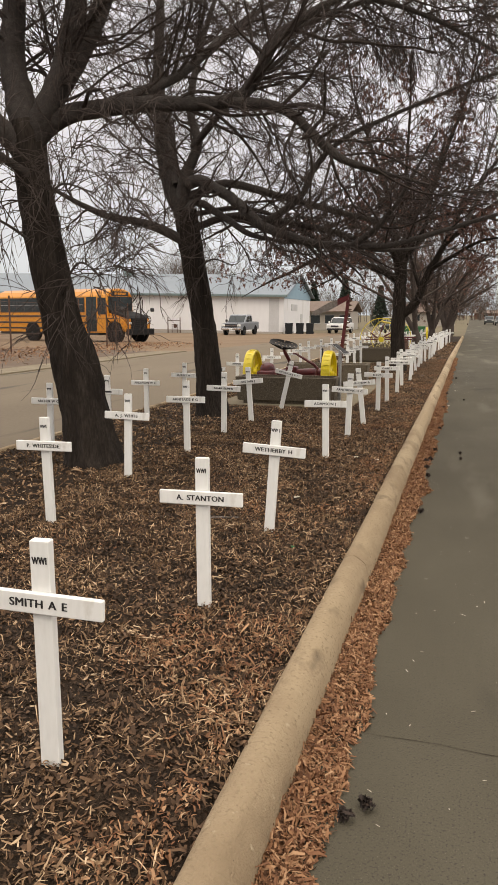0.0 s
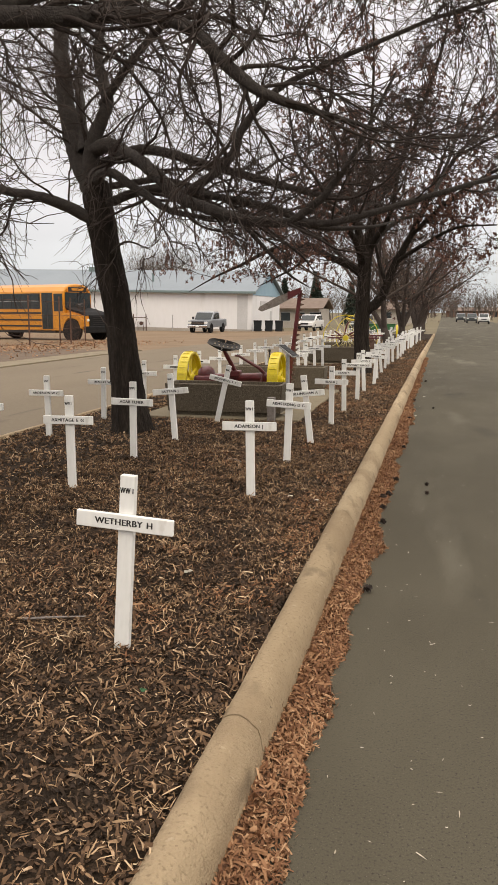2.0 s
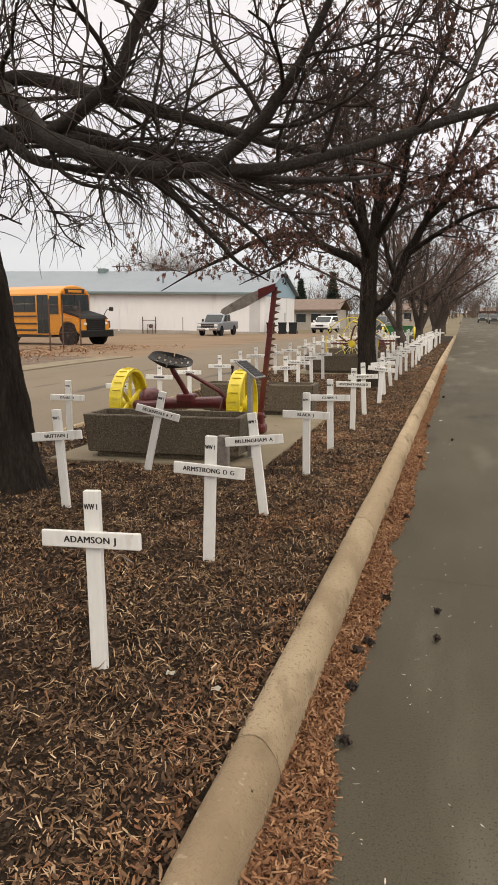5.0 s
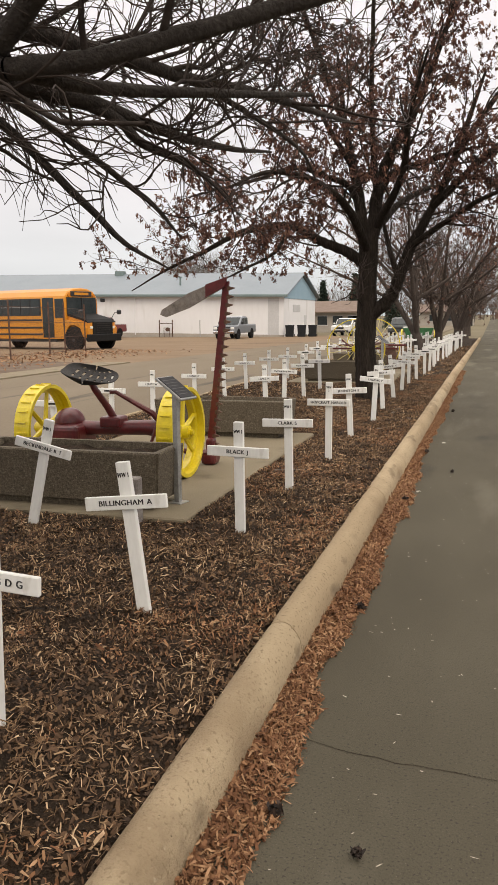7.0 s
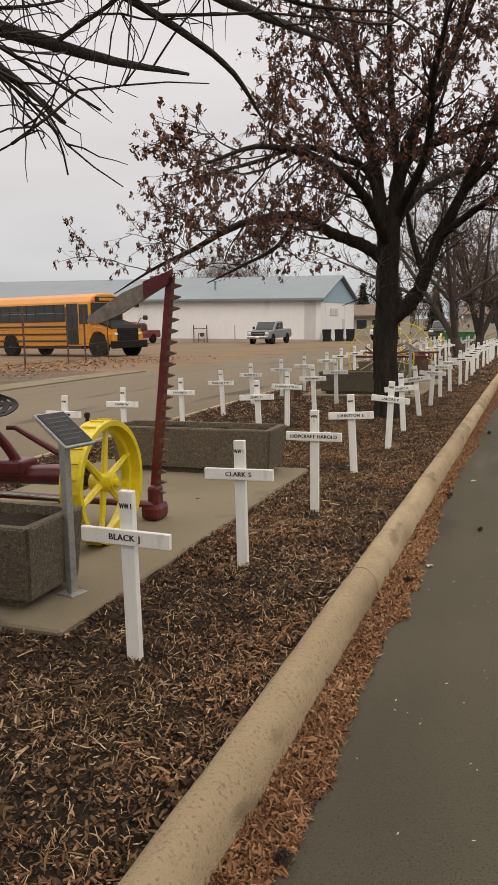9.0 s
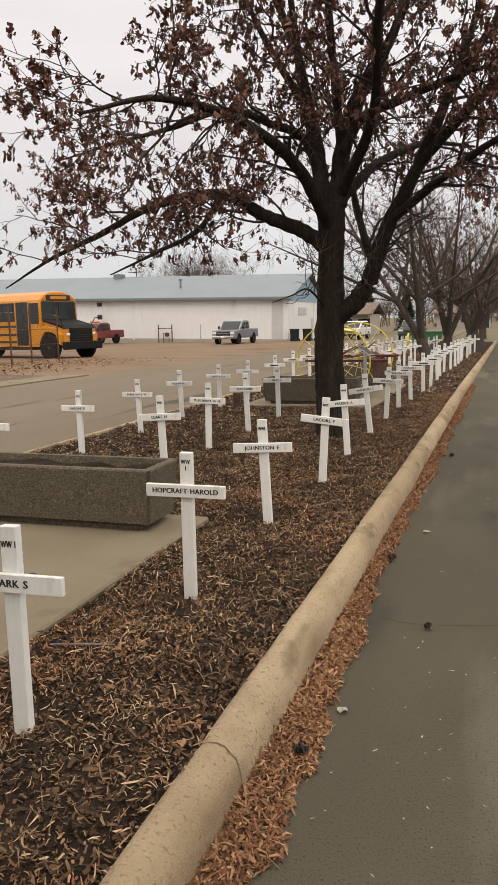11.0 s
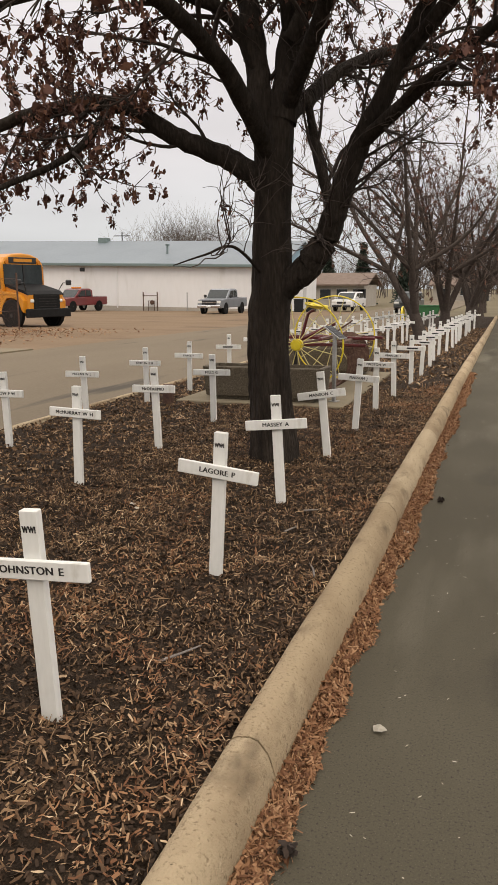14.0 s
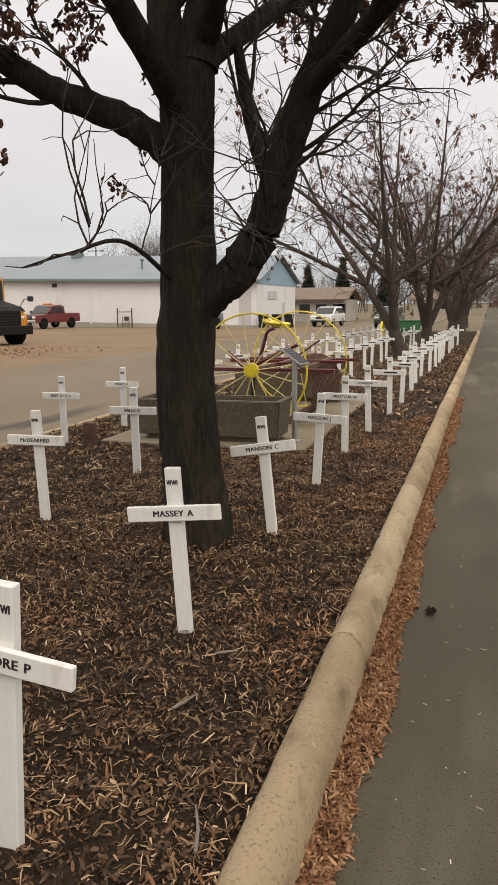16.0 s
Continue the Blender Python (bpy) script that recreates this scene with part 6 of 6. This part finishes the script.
# ---- white metal building behind the lot ----
def hall():
    root = thing("metal_building", (-19.0, 82.0, zs(82) - 0.02), "long low white metal building with a grey-green roof", "building")
    root.matrix_basis = pose(-19.0, 82.0, zs(82) - 0.02, 0, 1.0, 0)
    W, D, H, R = 62.0, 14.0, 4.02, 6.3
    part("wall", prism([(0, -0.6), (D, -0.6), (D, H), (D / 2, R - 0.15), (0, H)], -W, 0.0, "x"), M_WALL, root)
    part("gable_panel", prism([(0.05, H - 0.35), (D - 0.05, H - 0.35), (D - 0.05, H), (D / 2, R - 0.2), (0.05, H)], 0.0, 0.05, "x"), M_GABLE, root, "blue gable cladding")
    part("roof", prism([(-0.5, H - 0.1), (D / 2, R), (D + 0.5, H - 0.1), (D + 0.5, H - 0.0), (D / 2, R + 0.12), (-0.5, H + 0.02)], -W - 0.4, 0.45, "x"), M_ROOF, root, "grey-blue metal roof")
    part("gutter", box(-W - 0.4, -0.62, H - 0.24, 0.45, -0.48, H + 0.0, 0.02), M_TRIMG, root, "dark green gutter")
    for x in (-15.6, -30.0, -45.0):
        part("downspout", box(x - 0.06, -0.1, 0.0, x + 0.06, 0.0, H - 0.1, 0.01), M_WALL, root)
    # no real recess: its shade is a flat grey panel laid on the wall
    part("recess_shade_panel", box(-1.6, -0.02, 0.0, -0.5, -0.004, H - 0.3), M_TRIMP, root, "flat grey panel standing for the shade in the corner recess")
    for x in (-11.7,):
        v = part("vent_pipe", tube([(x, 2.6, H + 0.6), (x, 2.6, H + 1.75)], 0.1, 10), M_TRIMG, root)
        part("vent_cap", disc((x, 2.6, H + 1.8), "z", 0.2, 0.06, 12), M_TRIMG, v)
    part("roof_unit", box(-20.9, 6.2, R - 0.4, -20.0, 7.2, R + 0.4, 0.03), M_TRIMG, root)
    part("mast", tube([(-18.6, 7, R), (-18.6, 7, R + 1.0)], 0.06, 6), M_TRIM, root)
    part("mast_arm", tube([(-19.5, 7, R + 0.62), (-17.7, 7, R + 0.62)], 0.05, 6), M_TRIM, root)
    for x in (-28.0, -19.5):
        part("wall_vent", box(x, -0.06, H - 0.75, x + 0.5, 0.0, H - 0.4, 0.01), M_TRIM, root)
    part("end_sign", box(0.0, 3.5, 2.4, 0.06, 6.5, 3.1, 0.01), M_TRIMP, root, "pale notice board")
    part("end_door", box(0.0, 8.6, 0.0, 0.05, 9.6, 2.05, 0.01), M_TRIMP, root)
    part("footing", box(-W, -0.06, -0.3, 0.02, -0.004, 0.18), M_STUCCO, root, "stained footing strip")


M_TRIMP = mat("pale_grey_panel", [(0.45, 0.45, 0.45), (0.55, 0.55, 0.55)], 0.6, 1, 8)
hall()

meter = thing("gas_meter", (-31.0, 81.4, zs(81) + 0.2), "rusty gas meter set with guard posts by the wall", "gas meter")
for x in (-0.7, 0.7):
    part("guard_post", tube([(x, 0, -0.2), (x, 0, 1.5)], 0.055, 8), M_RUST, meter)
part("guard_rail", tube([(-0.7, 0, 1.15), (0.7, 0, 1.15)], 0.04, 6), M_RUST, meter)
part("regulator", disc((0.1, 0.15, 0.55), "y", 0.2, 0.1, 14, 0.02), M_RUST, meter)
part("pipe", tube([(-0.3, 0.2, -0.2), (-0.3, 0.2, 0.7), (0.3, 0.2, 0.7), (0.3, 0.2, -0.2)], 0.04, 6), M_RUST, meter)
pole = thing("guard_post", (-27.3, 81.2, zs(81) + 0.1), "thin grey guard post by the white wall", "post")
part("body", tube([(0, 0, -0.1), (0, 0, 1.55)], 0.05, 8), M_STEEL, pole)


def bin_at(x, y, rz):
    root = thing("rubbish_bin", (x, y, zs(y)), "dark plastic wheeled rubbish bin by the building", "bin", "rubbish bins", rz=rz)
    part("body", prism([(-0.34, 0.0), (0.34, 0.0), (0.4, 1.0), (-0.4, 1.0)], -0.36, 0.36, "y", 0.03), M_PLASTIC, root)
    part("lid", box(-0.43, -0.4, 1.0, 0.43, 0.39, 1.1, 0.03), M_PLASTIC, root)
    for x2 in (-0.4, 0.4):
        part("wheel", disc((x2, 0.4, 0.12), "x", 0.12, 0.04, 12), M_BLACK, root)


for x, y in ((-18.3, 81.6), (-17.2, 81.9), (-16.2, 82.2)):
    bin_at(x, y, 10)


def ranch_house(x0, x1, y, depth, label, roof_mat, wall_mat):
    g = zs(y) - 0.1
    root = thing("house", ((x0 + x1) / 2, y, g), label, "house")
    hw = (x1 - x0) / 2
    part("wall", box(-hw, 0, -0.2, hw, depth, 2.5), wall_mat, root)
    part("roof", prism([(-0.7, 2.4), (depth / 2, 3.7), (depth + 0.7, 2.4), (depth + 0.7, 2.55), (depth / 2, 3.9), (-0.7, 2.55)], -hw - 0.6, hw + 0.6, "x"), roof_mat, root)
    for k in range(3):
        x = -hw + (k + 0.6) * hw * 0.62
        w = part("window", box(x, -0.04, 0.95, x + 1.2, 0.0, 2.0), M_GLASS, root)
        part("window_frame", box(x - 0.08, -0.06, 0.87, x + 1.28, -0.03, 0.95), M_TRIMP, w)
        part("window_frame", box(x - 0.08, -0.06, 2.0, x + 1.28, -0.03, 2.08), M_TRIMP, w)
    part("door", box(hw * 0.78, -0.04, 0, hw * 0.78 + 0.9, 0.0, 2.05), M_TRIM, root)
    return root


ranch_house(-21.5, -15.4, 104, 9, "low tan ranch house with a brown shingle roof", M_SHINGLE, M_STUCCO)
ranch_house(-12.0, -3.0, 150, 9, "distant low house with a dark roof", M_SHINGLE, M_STUCCO)
ranch_house(1.0, 22.0, 330, 14, "reddish low building closing the far end of the street", M_SHINGLE, M_BRICKFAR)


# ---- fence round the yard ----
def yard_fence():
    root = thing("chain_fence", (0, 0, 0), "rusty chain-link fence on steel posts round the yard", "fence")
    posts = [(-18.2, y) for y in np.arange(17.0, 39.0, 3.0)] + [(-18.6, 40.0), (-19.4, 43.4)]
    for x, y in posts:
        part("post", tube([(x, y, zs(y) - 0.1), (x, y, zs(y) + 2.35)], 0.04, 6), M_RUST, root)
    wires = bmesh.new()
    for (x, y), (x2, y2) in zip(posts, posts[1:]):
        for z in (0.15, 0.8, 1.45, 2.1):
            tube_into(wires, [(x, y, zs(y) + z), (x2, y2, zs(y2) + z)], 0.008, 4)
        n = int(math.hypot(x2 - x, y2 - y) / 0.14)
        for k in range(-14, n):
            for s in (0, 1):
                a0, a1 = max(0, k), min(n, k + 14)
                za, zb = 0.14 * (a0 - k) + 0.1, 0.14 * (a1 - k) + 0.1
                if s:
                    za, zb = 2.16 - za, 2.16 - zb
                pa = (x + (x2 - x) * a0 / n, y + (y2 - y) * a0 / n, zs(y) + za)
                pb = (x + (x2 - x) * a1 / n, y + (y2 - y) * a1 / n, zs(y) + zb)
                tube_into(wires, [pa, pb], 0.0018, 3)
    tagged(part("wire_mesh", wires, M_RUST, root), kind="stuff")


yard_fence()

# leaves blown along the yard fence
n = 9000
lx, ly = rng.uniform(-22, -13.2, n), rng.uniform(18, 44, n)
keep = rng.uniform(0, 1, n) < np.clip(1.2 - np.abs(lx + 17.5) / 3.5, 0.1, 1)
lx, ly = lx[keep], ly[keep]
lz = np.array([zs(v) for v in ly]) + 0.05 + np.abs(rng.normal(0, 0.03, len(lx)))
tagged(new("yard_leaves", flakes("yard_leaves", rng, np.stack([lx, ly, lz], 1), 0.09, 0.045, 0.35, 0.2, M_LEAF)), "brown leaves drifted along the yard fence", "leaves", "", "stuff")


# ---- far trees and brush ----
def spruce(x, y, h, seed):
    r = np.random.default_rng(seed)
    root = thing("spruce_tree", (x, y, zs(y)), "dark green spruce behind the buildings", "tree")
    part("trunk", tube([(0, 0, -0.1), (0, 0, h)], [0.16, 0.02], 8), M_BARK1, root)
    n = 2600
    f = r.uniform(0, 1, n) ** 0.7
    a = r.uniform(0, 2 * np.pi, n)
    rad = (1 - f) * h * 0.26 * r.uniform(0.35, 1.08, n)
    c = np.stack([rad * np.cos(a), rad * np.sin(a), 0.5 + f * (h - 0.5) - rad * 0.25], 1)
    tagged(share("crown", flakes("crown", r, c, 0.55, 0.2, 0.5, 0.1, M_SPRUCE), root), kind="stuff")


spruce(-18.0, 104 + 14, 7.6, 3)
spruce(-13.5, 104 + 20, 6.2, 4)
spruce(-24, 125, 7.0, 5)


def brush(name, x0, x1, y0, y1, count, h, seed, label, thin=1.0, sprays=5):
    """A belt of bare far trees, grown as forked sprays."""
    r = np.random.default_rng(seed)
    wood = Wood(3)
    for k in range(count):
        x, y = r.uniform(x0, x1), r.uniform(y0, y1)
        b = np.array([x, y, zs(y)])
        hh = h * r.uniform(0.6, 1.2)
        top = b + np.array([r.normal(0, 0.3), r.normal(0, 0.3), hh * 0.4])
        wood.add([b, top], [0.12, 0.09])
        for j in range(7):
            d = np.array([r.normal(0, 0.42), r.normal(0, 0.42), 1.0])
            p, q = grow(r, top - np.array([0, 0, r.uniform(0, hh * 0.15)]), d / np.linalg.norm(d), hh * r.uniform(0.4, 0.65), 0.055 * thin, 0.1, 0.0, 3)
            wood.add(p, q)
            for i in range(sprays):
                s = r.integers(1, 4)
                p2, q2 = grow(r, p[s], sideways(r, np.array([0, 0, 1.0]), r.uniform(0.3, 1.0)), hh * r.uniform(0.15, 0.35), 0.03 * thin, 0.12, 0.0, 2)
                wood.add(p2, q2)
    return tagged(new(name, wood.mesh(name, M_BRUSH)), label, "trees", "", "stuff")


brush("far_woods", -120, -4, 165, 240, 260, 7.5, 61, "belt of bare brown trees in the distance")
brush("far_woods", -8, 40, 260, 330, 120, 9.0, 62, "bare trees closing the end of the street")
brush("far_woods", 8.5, 30, 60, 230, 90, 7.0, 63, "bare trees along the far side of the street")
brush("far_woods", -47, -34, 106, 124, 60, 9.4, 64, "bare treetops behind the white building", 0.45, 14)
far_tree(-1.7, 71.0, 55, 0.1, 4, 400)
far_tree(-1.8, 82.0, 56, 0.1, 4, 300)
